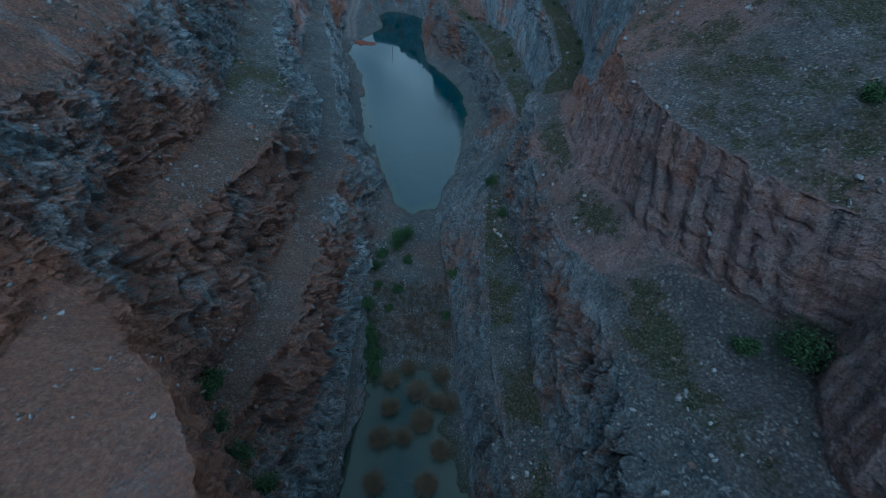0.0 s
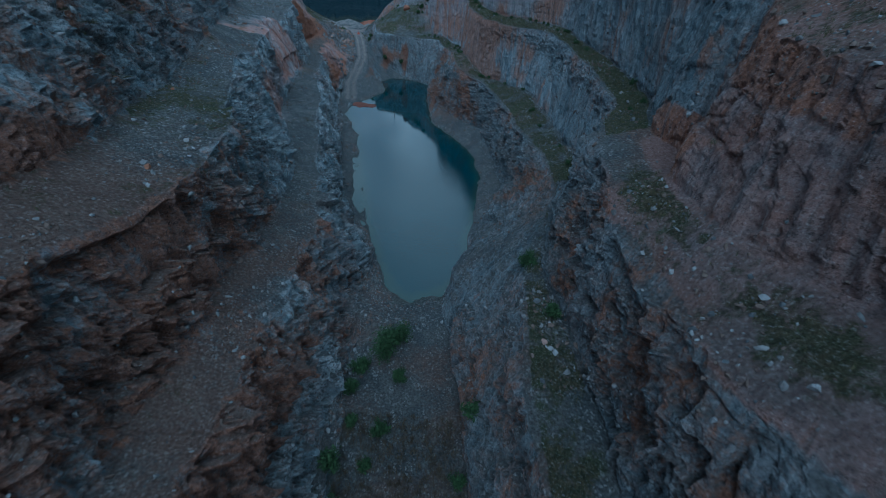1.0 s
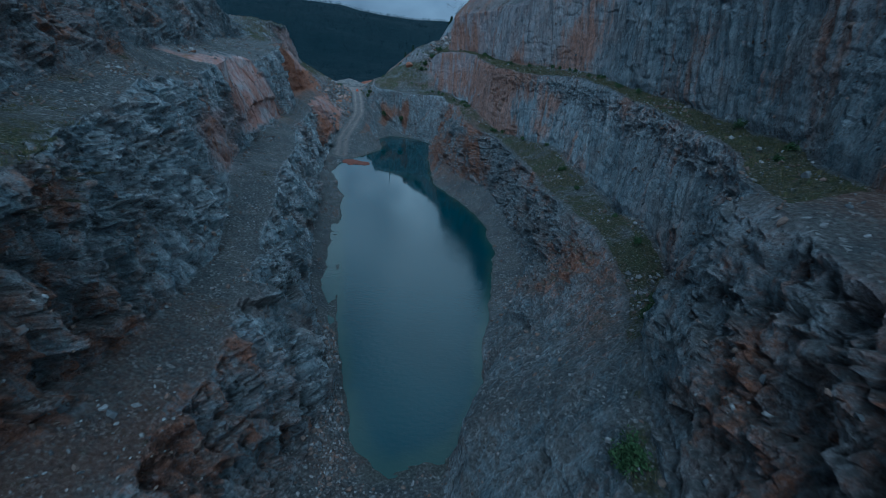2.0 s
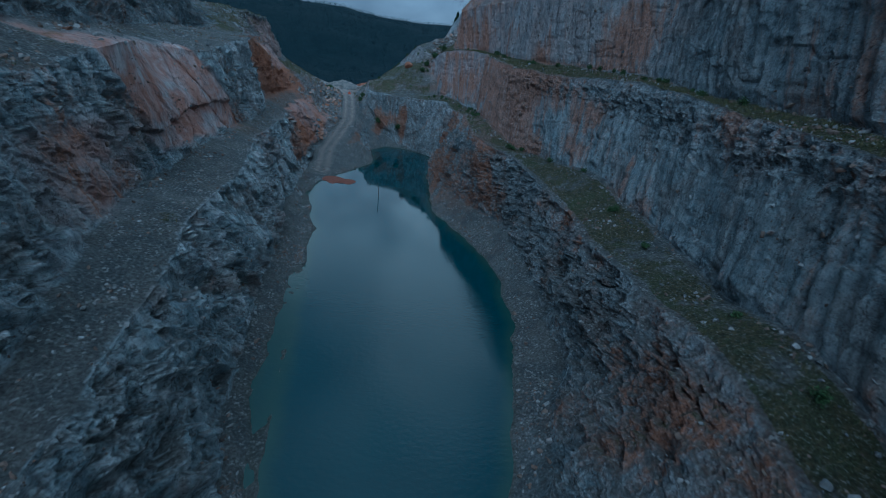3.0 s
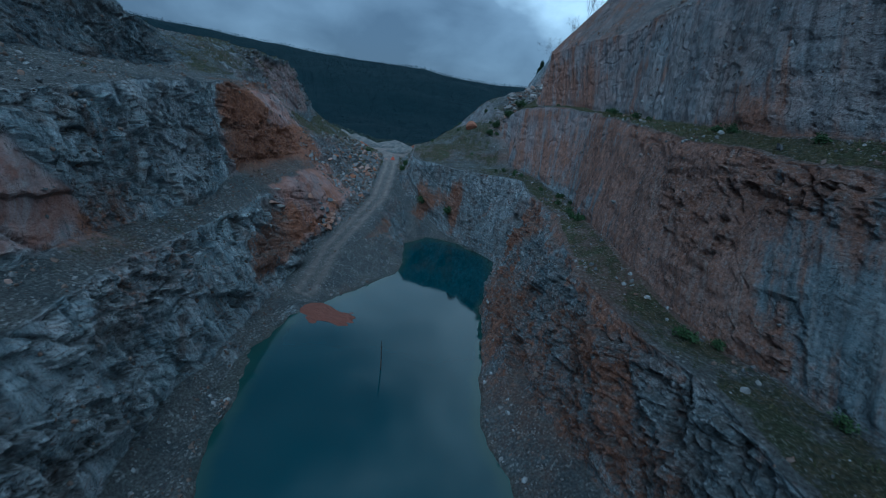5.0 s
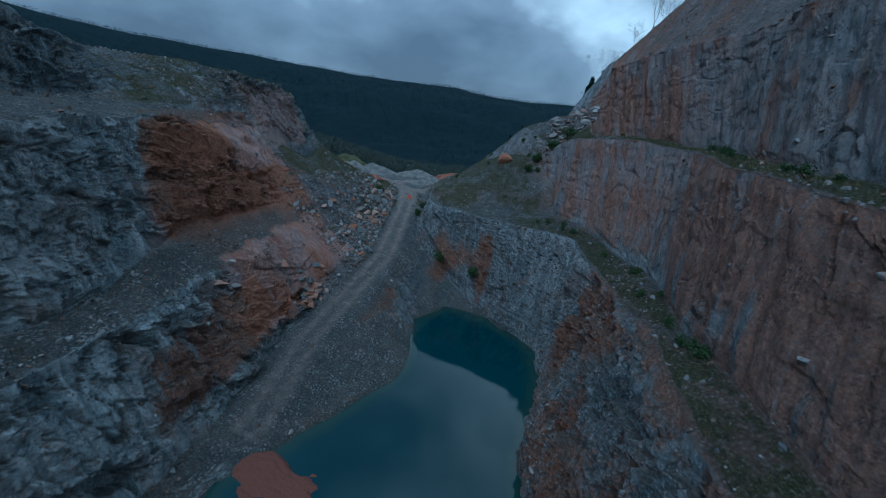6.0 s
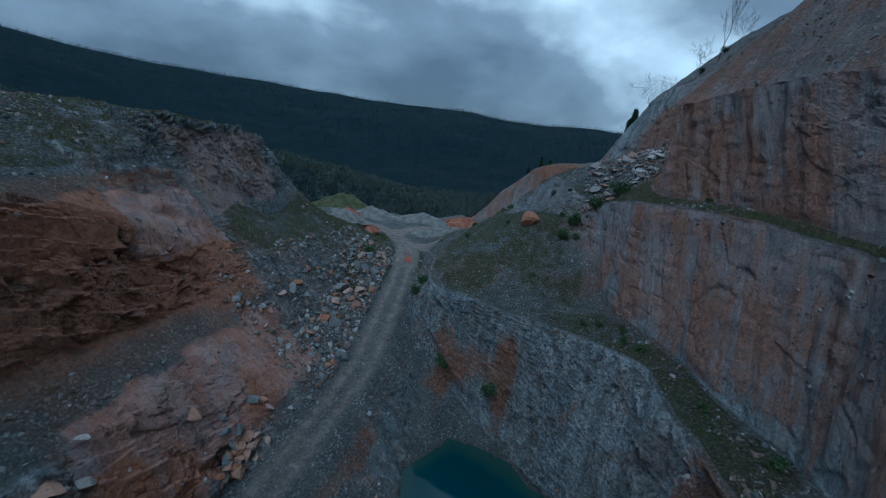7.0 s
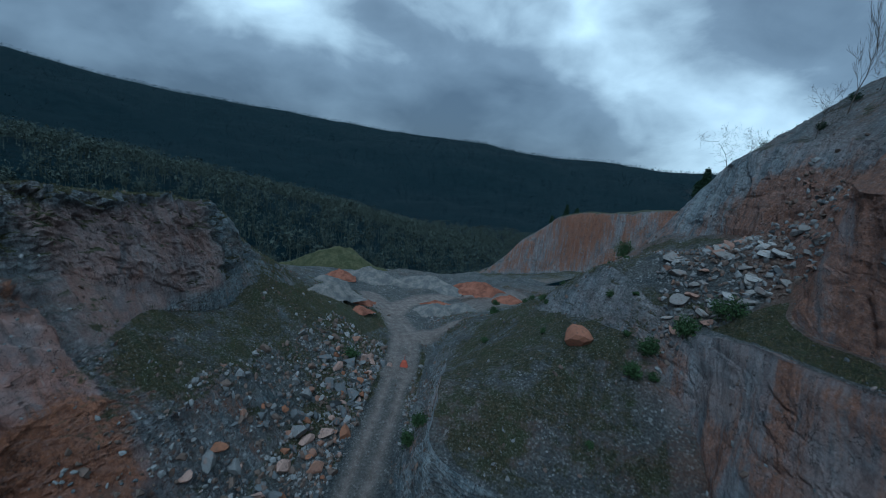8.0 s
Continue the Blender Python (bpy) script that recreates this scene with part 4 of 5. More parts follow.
def build_cut_cliff():
    """The red cut in the next hill, past the yard."""
    gx, gy = np.arange(-84, 44, 0.7), np.concatenate((np.arange(252, 276, 1.2), np.arange(276, 296, 0.4), np.arange(296, 350, 2.0)))
    xx, yy = np.meshgrid(gx, gy)
    top = np.interp(xx, [-62, -48, -43.6, -38.5, -34, -29, -24, -16.5, -9.5, 1, 8, 44], [-6, -2, 0.8, 6, 11.5, 15.5, 20, 22.6, 23.2, 25.4, 26, 29])
    foot = np.minimum(np.interp(xx, [-84, -50, -31, -20, -7, 4, 44], [-6, -1, 2.5, 5.2, 7.5, 12, 18]), top)
    p = np.stack((xx.ravel(), yy.ravel(), 0 * xx.ravel()), 1)
    n1, n2 = fbm(p / 7.0, 3, 221).reshape(xx.shape), fbm(p / 2.2, 3, 222).reshape(xx.shape)
    face = smooth(yy + 3.0 * n1 + 0.8 * n2, 281, 288)
    lumps, _ = facets(np.stack((p[:, 0], p[:, 1], 0.5 * top.ravel()), 1), np.array((2.4, 1.6, 3.0)), 225)
    z = foot + (top - foot) * face + 0.7 * n1 + 0.25 * n2 + (1.7 * lumps.reshape(xx.shape) + 0.8 * n2) * face * (1 - face) * 4
    z -= 0.28 * np.maximum(yy - 292, 0)
    edge = smooth(xx, -84, -66) * smooth(xx, 44, 30) * smooth(yy, 252, 262) * smooth(yy, 350, 330)
    low = land_height(xx, yy) - 0.4
    sheet = np.stack((xx, yy, low + (z - low) * edge), 2)
    up = np.abs(normals_of(sheet)[:, :, 2])
    steep = 1 - smooth(up, 0.55, 0.85)
    one = np.ones(xx.shape)
    fields = {"rust": 0.28 + 0.38 * steep + 0.5 * n1 + 0.3 * n2, "pink": 0.3 * one, "turf": 0.75 * smooth(up, 0.75, 0.92) + 0.3 * n2 - 0.25 * (yy < 281), "track": 0.8 * smooth(yy, 276, 266) * smooth(xx, -60, -40), "silt": 0 * one, "loose": 1 - steep, "steep": steep, "slab": 0 * one, "tone": 0.3 * one, "clean": 0 * one, "along": xx, "crumb": 0.5 * steep}
    me = grid_mesh("hill_north", sheet, fields, *xx.shape, False)
    me.materials.append(MAT_GROUND)
    tagged(new("hill_north", me), "red rock cut in a grassy hill past the yard", "quarry", "", "structure")


def water_sheet(name, x0, x1, y0, y1, z, mat, label):
    gx, gy = np.arange(x0, x1 + 0.4, 0.4), np.arange(y0, y1 + 0.4, 0.4)
    xx, yy = np.meshgrid(gx, gy)
    depth = np.zeros(xx.shape)
    for k, y in enumerate(gy):
        row = GRID[min(int(np.searchsorted(ys, y)), len(ys) - 1)]
        order = np.argsort(row[:, 0])
        depth[k] = z - np.interp(gx, row[order, 0], row[order, 2])
    me = grid_mesh(name, np.stack((xx, yy, 0 * xx + z), 2), {"depth": depth}, *xx.shape)
    me.materials.append(mat)
    return tagged(new(name, me), label, "water", "", "structure")


water_sheet("lake_water", -31, 9, 55, 176, 0.0, MAT_LAKE, "still dark teal lake on the quarry floor")
water_sheet("pond_water", -11, 7, -26, 36, -1.55, MAT_POND, "shallow dark green pond with grassy islets")

# ---- the land beyond: valley, wooded spur and long ridge ----
EYE_X, EYE_Y = -15.0, 153.0   # the middle of the round plan of the hills
RIDGE = [(-180, 100), (-100, 185), (-63, 171), (-59, 158), (-55, 147), (-50, 138), (-45, 130), (-38, 119), (-32, 116), (-25, 112), (-18, 102), (-10, 91), (-3, 79), (6, 73), (11, 72), (40, 66), (100, 80), (180, 100)]
SPUR = [(-100, 34), (-64, 27), (-55, 20), (-45, 11), (-32, -2), (-18, -21), (-12, -30), (0, -34), (30, -34)]


def land_height(x, y):
    dx, dy = x - EYE_X, y - EYE_Y
    d, az = np.hypot(dx, dy), np.degrees(np.arctan2(dx, dy))
    ridge = np.interp(az, [a for a, _ in RIDGE], [b for _, b in RIDGE])
    spur = np.interp(az, [a for a, _ in SPUR], [b for _, b in SPUR])
    p = np.stack((x.reshape(-1), y.reshape(-1), np.zeros(x.size)), 1)
    rolling = fbm(p / 160, 4, 201).reshape(x.shape)
    valley = -32 + 6 * rolling
    far = valley + (ridge - valley) * smooth(d, 420, 1300) + 12 * rolling * smooth(d, 300, 700)
    near = spur * np.exp(-((d - 280) / 110) ** 2) + valley * (1 - np.exp(-((d - 280) / 110) ** 2))
    h = np.where(d < 280, np.minimum(np.maximum(spur, valley), np.maximum(near, valley)), np.maximum(near, far))
    h = np.maximum(h, far)
    # the quarry's own hill
    ox = np.maximum(np.maximum(-118 - x, x - 72), 0)
    oy = np.maximum(np.maximum(-30 - y, y - 257), 0)
    off = np.hypot(ox, oy)
    west_edge = np.interp(y, [-40, 120, 165, 190, 215, 262], [44, 46, 32, 24, 12, -6])
    east_edge = np.interp(y, [-40, 150, 215, 235, 262], [50, 58, 50, 38, 13])
    side = smooth(x, -60, 20)
    edge = west_edge * (1 - side) + east_edge * side
    north = np.interp(x, [-120, -60, -36, -16, 0, 70], [-7, 1, 4.5, 7, 12, 13])
    edge = np.where(y > 257, north, edge)
    w = np.exp(-off / np.where(y > 257, 22, 90))
    h = h * (1 - w) + edge * w - 1.2
    inside = (x > -112) & (x < 66) & (y > -30) & (y < 252)
    return np.where(inside, -45.0, h)


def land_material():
    m = Nodes("hazed_woodland_floor")
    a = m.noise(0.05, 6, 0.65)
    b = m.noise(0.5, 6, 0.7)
    # the blue of distance haze is mixed into the floor's own colour
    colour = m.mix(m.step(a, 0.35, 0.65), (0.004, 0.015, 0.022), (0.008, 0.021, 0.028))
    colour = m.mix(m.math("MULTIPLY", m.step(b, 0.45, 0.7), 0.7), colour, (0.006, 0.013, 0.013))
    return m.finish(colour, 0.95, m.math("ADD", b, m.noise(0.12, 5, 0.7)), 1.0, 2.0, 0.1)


MAT_LAND = land_material()


def build_land():
    def spread(lo, mid0, mid1, hi, fine):
        out = list(np.arange(mid0, mid1 + fine, fine))
        a = fine
        while out[0] > lo:
            a *= 1.06
            out.insert(0, out[0] - a)
        a = fine
        while out[-1] < hi:
            a *= 1.06
            out.append(out[-1] + a)
        return np.array(out)
    gx, gy = spread(-3500, -320, 180, 3500, 6.0), spread(-3000, -60, 460, 3800, 6.0)
    xx, yy = np.meshgrid(gx, gy)
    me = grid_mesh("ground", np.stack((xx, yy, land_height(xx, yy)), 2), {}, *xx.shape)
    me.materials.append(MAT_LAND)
    tagged(new("ground", me), "dark wooded valley and hills under an overcast sky, tinted blue for haze", "ground", "", "structure")


build_land()
build_cut_cliff()

# ---- things: helpers ----


def part(name, bm, material, parent=None, label=""):
    me = bpy.data.meshes.new(name)
    bm.to_mesh(me)
    bm.free()
    me.materials.append(material)
    ob = new(name, me)
    ob.parent = parent
    if label:
        ob["label"] = label
    return ob


def mesh_from(name, verts, faces, material, flat_shade=True):
    me = bpy.data.meshes.new(name)
    verts, faces = np.asarray(verts, np.float32), np.asarray(faces, np.int32)
    k = faces.shape[1]
    me.vertices.add(len(verts)), me.loops.add(faces.size), me.polygons.add(len(faces))
    me.vertices.foreach_set("co", verts.reshape(-1))
    me.loops.foreach_set("vertex_index", faces.reshape(-1))
    me.polygons.foreach_set("loop_start", np.arange(0, faces.size, k, dtype=np.int32))
    me.polygons.foreach_set("use_smooth", np.full(len(faces), not flat_shade))
    me.update(calc_edges=True)
    me.materials.append(material)
    return me


def ground_z(x, y):
    """The height of the quarry's ground at x, y."""
    r = int(np.clip(np.searchsorted(ys, y), 0, len(ys) - 1))
    order = np.argsort(GRID[r, :, 0])
    return float(np.interp(x, GRID[r, order, 0], GRID[r, order, 2]))


# ---- materials of things ----


def stone_material(name, colours, island=True):
    m = Nodes(name)
    if island:
        rnd = m.add("ShaderNodeNewGeometry").outputs["Random Per Island"]
    else:
        rnd = m.add("ShaderNodeObjectInfo").outputs["Random"]
    ramp = m.add("ShaderNodeValToRGB")
    ramp.color_ramp.interpolation = "CONSTANT"
    els = ramp.color_ramp.elements
    for i, c in enumerate(colours):
        e = els[i] if i < 2 else els.new(0.5)
        e.position, e.color = i / len(colours), (*c, 1)
    m.link(rnd, ramp.inputs[0])
    n = m.noise(5.0, 6, 0.7)
    base = m.mix(m.math("MULTIPLY", m.step(n, 0.48, 0.7), 0.6), ramp.outputs[0], (0.07, 0.06, 0.055))
    base = m.mix(m.math("MULTIPLY", m.step(m.noise(1.7, 4, 0.6), 0.55, 0.72), 0.45), base, (0.26, 0.125, 0.075))
    return m.finish(base, 0.9, m.math("ADD", n, m.noise(18, 4, 0.7)), 0.6, 0.06, 0.2)


GREYS = [(0.09, 0.10, 0.11), (0.16, 0.165, 0.17), (0.22, 0.225, 0.23), (0.13, 0.10, 0.085), (0.075, 0.088, 0.10), (0.25, 0.26, 0.27), (0.18, 0.12, 0.095)]
REDS = [(0.26, 0.15, 0.11), (0.18, 0.185, 0.19), (0.32, 0.225, 0.19), (0.12, 0.13, 0.14), (0.23, 0.11, 0.065), (0.34, 0.315, 0.30)]
PALES = [(0.27, 0.26, 0.25), (0.34, 0.335, 0.33), (0.21, 0.20, 0.195), (0.29, 0.18, 0.14), (0.30, 0.285, 0.28)]
MAT_STONES = stone_material("loose_stones", GREYS)
MAT_BOULDER = stone_material("boulder_mixed", REDS, island=False)
MAT_PALE = stone_material("boulder_pale", PALES, island=False)


def leaf_material(name, dark, light):
    m = Nodes(name)
    rnd = m.add("ShaderNodeNewGeometry").outputs["Random Per Island"]
    colour = m.mix(rnd, dark, light)
    return m.finish(colour, 0.75, None, spec=0.2)


def bark_material():
    m = Nodes("bark")
    n = m.noise(6.0, 5, 0.7, stretch=(1, 1, 0.2))
    return m.finish(m.mix(m.step(n, 0.35, 0.65), (0.05, 0.042, 0.035), (0.13, 0.115, 0.10)), 0.95, n, 0.6, 0.03, 0.1)


MAT_LEAF = leaf_material("shrub_leaves", (0.022, 0.045, 0.018), (0.06, 0.10, 0.04))
MAT_NEEDLE = leaf_material("dark_needles", (0.012, 0.028, 0.016), (0.03, 0.055, 0.028))
MAT_GRASS = leaf_material("dry_grass", (0.035, 0.05, 0.02), (0.12, 0.105, 0.055))
MAT_REED = leaf_material("dead_reeds", (0.055, 0.047, 0.034), (0.16, 0.125, 0.085))
MAT_WOODS = leaf_material("bare_woods", (0.034, 0.048, 0.042), (0.060, 0.074, 0.062))
# ridge foliage carries the haze of distance as a blue base colour
MAT_RIDGE_HAZED = leaf_material("hazed_ridge_woods", (0.003, 0.014, 0.023), (0.008, 0.025, 0.035))
MAT_BARK = bark_material()

# ---- loose stones over all slopes and ledges ----


def ico():
    bm = bmesh.new()
    bmesh.ops.create_icosphere(bm, subdivisions=1, radius=1.0)
    v = np.array([p.co[:] for p in bm.verts])
    f = np.array([[q.index for q in face.verts] for face in bm.faces])
    bm.free()
    return v, f


ICO_V, ICO_F = ico()


def random_turns(n, rng):
    q = rng.normal(size=(n, 4))
    q /= np.linalg.norm(q, axis=1, keepdims=True)
    w, x, y, z = q.T
    return np.stack((1 - 2 * (y * y + z * z), 2 * (x * y - z * w), 2 * (x * z + y * w), 2 * (x * y + z * w), 1 - 2 * (x * x + z * z), 2 * (y * z - x * w), 2 * (x * z - y * w), 2 * (y * z + x * w), 1 - 2 * (x * x + y * y)), 1).reshape(n, 3, 3)


def scatter_stones(name, centres, sizes, seed, label):
    rng = np.random.default_rng(seed)
    n = len(centres)
    shape = ICO_V[None] * (1 + 0.35 * rng.normal(size=(n, len(ICO_V), 1)).clip(-1, 1)) * rng.uniform((0.7, 0.5, 0.35), (1.2, 1.0, 0.8), (n, 3))[:, None]
    shape = np.einsum("nij,nkj->nki", random_turns(n, rng), shape) * sizes[:, None, None]
    verts = (shape + centres[:, None]).reshape(-1, 3)
    faces = (ICO_F[None] + (np.arange(n) * len(ICO_V))[:, None, None]).reshape(-1, 3)
    tagged(new(name, mesh_from(name, verts, faces, MAT_STONES)), label, "rubble", "", "stuff")


def spread_rubble():
    rng = np.random.default_rng(5)
    rows = (ys > 9) & (ys < 215)
    p = GRID[rows].reshape(-1, 3)
    loose = FIELDS["loose"].reshape(GRID.shape[:2])[rows].reshape(-1)
    track = FIELDS["track"].reshape(GRID.shape[:2])[rows].reshape(-1)
    patchy = smooth(fbm(p / 5.0, 3, 301), -0.25, 0.4)
    cell = np.where(np.abs(p[:, 0]) < 70, 1.0, 0.0)
    w = (0.12 + loose) * (0.06 + patchy ** 2) * (1 - 0.6 * smooth(p[:, 1], 164, 172) * (p[:, 0] < -30)) * (1 - track) * cell * (p[:, 2] > 0.15) * (p[:, 2] < 45)
    near = rng.choice(len(p), 34000, replace=False, p=w / w.sum())
    size = 0.062 * (1 - rng.random(len(near))) ** -0.42
    size = np.minimum(size, 0.26)
    centres = p[near] + rng.normal(scale=0.06, size=(len(near), 3))
    scatter_stones("rubble", centres, size, 6, "scattered grey broken stones on the quarry ledges")


spread_rubble()


def spread_blocks():
    """The small fill between the fallen blocks on the upper eastern ledge, and the fine scree under the western face."""
    rng = np.random.default_rng(15)
    x, y = rng.uniform(-9, 2.2, 700), rng.uniform(186.5, 199, 700)
    c = np.array([(a, q, ground_z(a, q) + 0.05) for a, q in zip(x, y)])
    scatter_stones("block_rubble", c, rng.uniform(0.12, 0.34, 700), 16, "pale broken blocks fallen on the ledge")
    y = rng.uniform(164, 198, 2600)
    x1, x0 = np.interp(y, [p[0] for p in ROAD_WEST], [p[1] for p in ROAD_WEST]) - 0.3, np.interp(y, [p[0] for p in WEST_LOW_EDGE], [p[1] for p in WEST_LOW_EDGE]) - 5
    x = x1 - (x1 - x0) * rng.random(2600) ** 1.6
    c = np.array([(a, q, ground_z(a, q) + 0.02) for a, q in zip(x, y)])
    scatter_stones("scree", c, np.minimum(0.45, 0.12 * (1 - rng.random(2600)) ** -0.4), 17, "grey and reddish scree beside the road")


spread_blocks()

# ---- boulders, each a thing of its own ----


def boulder_mesh(name, seed, material, squash=0.75, cuts=(0.30, 0.72)):
    bm = bmesh.new()
    bmesh.ops.create_icosphere(bm, subdivisions=2, radius=1.0)
    rng = np.random.default_rng(seed)
    v = np.array([p.co[:] for p in bm.verts])
    planes = rng.normal(size=(14, 3))
    planes /= np.linalg.norm(planes, axis=1, keepdims=True)
    for nrm, cut in zip(planes, rng.uniform(*cuts, 14)):
        over = np.maximum(v @ nrm - cut, 0)
        v -= over[:, None] * nrm
    v *= 1.45
    v += 0.04 * np.stack([vnoise(v * 2.5, seed + k) for k in range(3)], 1)
    v *= (1.15, 0.95, squash)
    for vert, co in zip(bm.verts, v):
        vert.co = co
    me = bpy.data.meshes.new(name)
    bm.to_mesh(me)
    bm.free()
    me.materials.append(material)
    return me


BOULDERS = [boulder_mesh("boulder", 40 + k, MAT_BOULDER) for k in range(7)]
BLOCK = boulder_mesh("boulder", 58, stone_material("boulder_orange", [(0.27, 0.125, 0.08), (0.25, 0.12, 0.085)], island=False), 0.9, (0.45, 0.72))
SLABS = [boulder_mesh("boulder", 60 + k, MAT_PALE, 0.5) for k in range(6)]


def put_boulder(x, y, size, meshes, rng, label, group, lift=0.25, z=None):
    ob = new("boulder", meshes[int(rng.integers(len(meshes)))])
    z = ground_z(x, y) if z is None else z
    ob.matrix_basis = pose(x, y, z + size * lift, *rng.uniform(-22, 22, 2), rng.uniform(0, 360)) @ Matrix.Diagonal((*(size * rng.uniform(0.8, 1.2, 3)), 1))
    return tagged(ob, label, "boulder", group)


def build_boulders():
    rng = np.random.default_rng(11)
    for k in range(48):     # small heap beside the road
        a, r = rng.uniform(0, 6.28), abs(rng.normal(0, 0.55))
        x, y = -31.2 + 1.5 * r * math.cos(a), 157.0 + 3.8 * r * math.sin(a)
        put_boulder(x, y, rng.uniform(0.3, 0.55), BOULDERS, rng, "reddish broken boulder in a heap beside the road", "heap beside the road", 0.25 + 0.9 * max(0.0, 0.6 - r))
    for k in range(150):    # tumbled belt under the western face
        y = rng.uniform(165, 196)
        x0, x1 = np.interp(y, [p[0] for p in WEST_LOW_EDGE], [p[1] for p in WEST_LOW_EDGE]) - 2.2, np.interp(y, [p[0] for p in ROAD_WEST], [p[1] for p in ROAD_WEST]) - 0.4
        x = x1 - (x1 - x0) * rng.random() ** 1.25
        put_boulder(x, y, min(0.68, 0.25 * (1 - rng.random()) ** -0.45), BOULDERS, rng, "grey and reddish fallen boulder on the scree", "boulders on the western scree")
    for k in range(70):     # fallen blocks on the upper eastern ledge
        x, y = rng.uniform(-8.8, 1.5), rng.uniform(187, 198)
        put_boulder(x, y, min(0.75, 0.33 * (1 - rng.random()) ** -0.4), SLABS, rng, "pale angular fallen block on the grassy ledge", "fallen blocks on the eastern ledge")
    for k in range(18):     # scattered along the ledges
        y = rng.uniform(20, 180)
        line_a, line_b = ((WEST_LOW_TOE, WEST_LOW_EDGE), (EAST_LOW_EDGE, EAST_LOW_TOE), (EAST_UP_EDGE, EAST_UP_TOE), (WEST_UP_TOE, WEST_UP_EDGE))[k % 4]
        xa, xb = (np.interp(y, [p[0] for p in q], [p[1] for p in q]) for q in (line_a, line_b))
        put_boulder(xa + (xb - xa) * rng.uniform(0.2, 0.8), y, rng.uniform(0.18, 0.34), BOULDERS, rng, "loose boulder on a gravel ledge", "boulders on the ledges")
    put_boulder(-15.0, 189.4, 1.05, [BLOCK], rng, "large rust-orange boulder half sunk in the grassy slope", "")
    for x, y, s in ((-34.6, 147.0, 0.8), (-33.9, 148.6, 0.65), (-35.2, 149.2, 0.5)):
        put_boulder(x, y, s, SLABS, rng, "pale pink boulder at the edge of the ledge", "pale boulders on the ledge")
    for x, y, s in ((-35.2, 194.3, 0.55), (-34.5, 194.5, 0.35), (-31.3, 196.2, 0.5)):
        put_boulder(x, y, s, BOULDERS, rng, "boulder set across the road to close it", "boulders closing the road")


build_boulders()

# ---- plants ----


def rods(paths, sides=5):
    """Tapered limbs: each path is a list of (point, radius)."""
    verts, faces = [], []
    for path in paths:
        base = len(verts)
        for i, (p, r) in enumerate(path):
            d = (path[min(i + 1, len(path) - 1)][0] - path[max(i - 1, 0)][0]).normalized()
            side = d.orthogonal().normalized()
            other = d.cross(side)
            for k in range(sides):
                a = 2 * math.pi * k / sides
                verts.append(p + (side * math.cos(a) + other * math.sin(a)) * r)
        for i in range(len(path) - 1):
            for k in range(sides):
                a, b = base + i * sides + k, base + i * sides + (k + 1) % sides
                faces.append((a, b, b + sides, a + sides))
    return [tuple(v) for v in verts], faces


def grow(rng, height, levels, spread, first=0.25, upright=0.35):
    """A bare tree as limbs; returns the paths and the tips."""
    paths, tips = [], []

    def limb(start, direction, length, radius, level):
        path, p, d = [(start.copy(), radius)], start.copy(), direction.copy()
        steps = 5 if level == 0 else 3
        for s in range(steps):
            d = (d + Vector(rng.normal(0, 0.13, 3)) + Vector((0, 0, upright * 0.12))).normalized()
            p = p + d * (length / steps)
            path.append((p.copy(), max(radius * (1 - 0.8 * (s + 1) / steps), 0.008)))
            if level < levels and (level > 0 or s >= 1):
                for _ in range(2 if level == 0 else 2):
                    out = Vector(rng.normal(0, 1, 3))
                    out = (d * upright + (out - out.dot(d) * d).normalized() * spread).normalized()
                    limb(p, out, length * rng.uniform(0.42, 0.62) * (1.0 if level else 0.9), radius * 0.36, level + 1)
        paths.append(path)
        tips.append(p)

    limb(Vector((0, 0, -0.3)), Vector((0, 0, 1)), height, height * 0.011, 0)
    return paths, tips


def bare_tree(x, y, z, height, seed, spread, label, upright=0.35, levels=3):
    rng = np.random.default_rng(seed)
    root = tagged(new("bare_tree"), label, "tree", "trees on the hilltop")
    root.matrix_basis = pose(x, y, z)
    paths, _ = grow(rng, height, levels, spread, upright=upright)
    main, twigs = paths[-1:], paths[:-1]
    for name, group in (("trunk", main), ("crown", twigs)):
        v, f = rods(group, 5 if name == "trunk" else 3)
        ob = new(name, mesh_from(name, v, f, MAT_BARK))
        ob.parent = root
    return root


def leaf_cloud(rng, centres, radius, count, size):
    """Small leaves round the given centres."""
    c = centres[rng.integers(len(centres), size=count)] + rng.normal(scale=radius, size=(count, 3))
    a = rng.normal(size=(count, 3))
    b = rng.normal(size=(count, 3))
    a /= np.linalg.norm(a, axis=1, keepdims=True)
    b -= (a * b).sum(1, keepdims=True) * a
    b /= np.linalg.norm(b, axis=1, keepdims=True)
    s = size * rng.uniform(0.6, 1.4, (count, 1))
    verts = np.stack((c - a * s, c + b * s * 0.45, c + a * s, c - b * s * 0.45), 1).reshape(-1, 3)
    return verts, np.arange(count * 4).reshape(-1, 4)


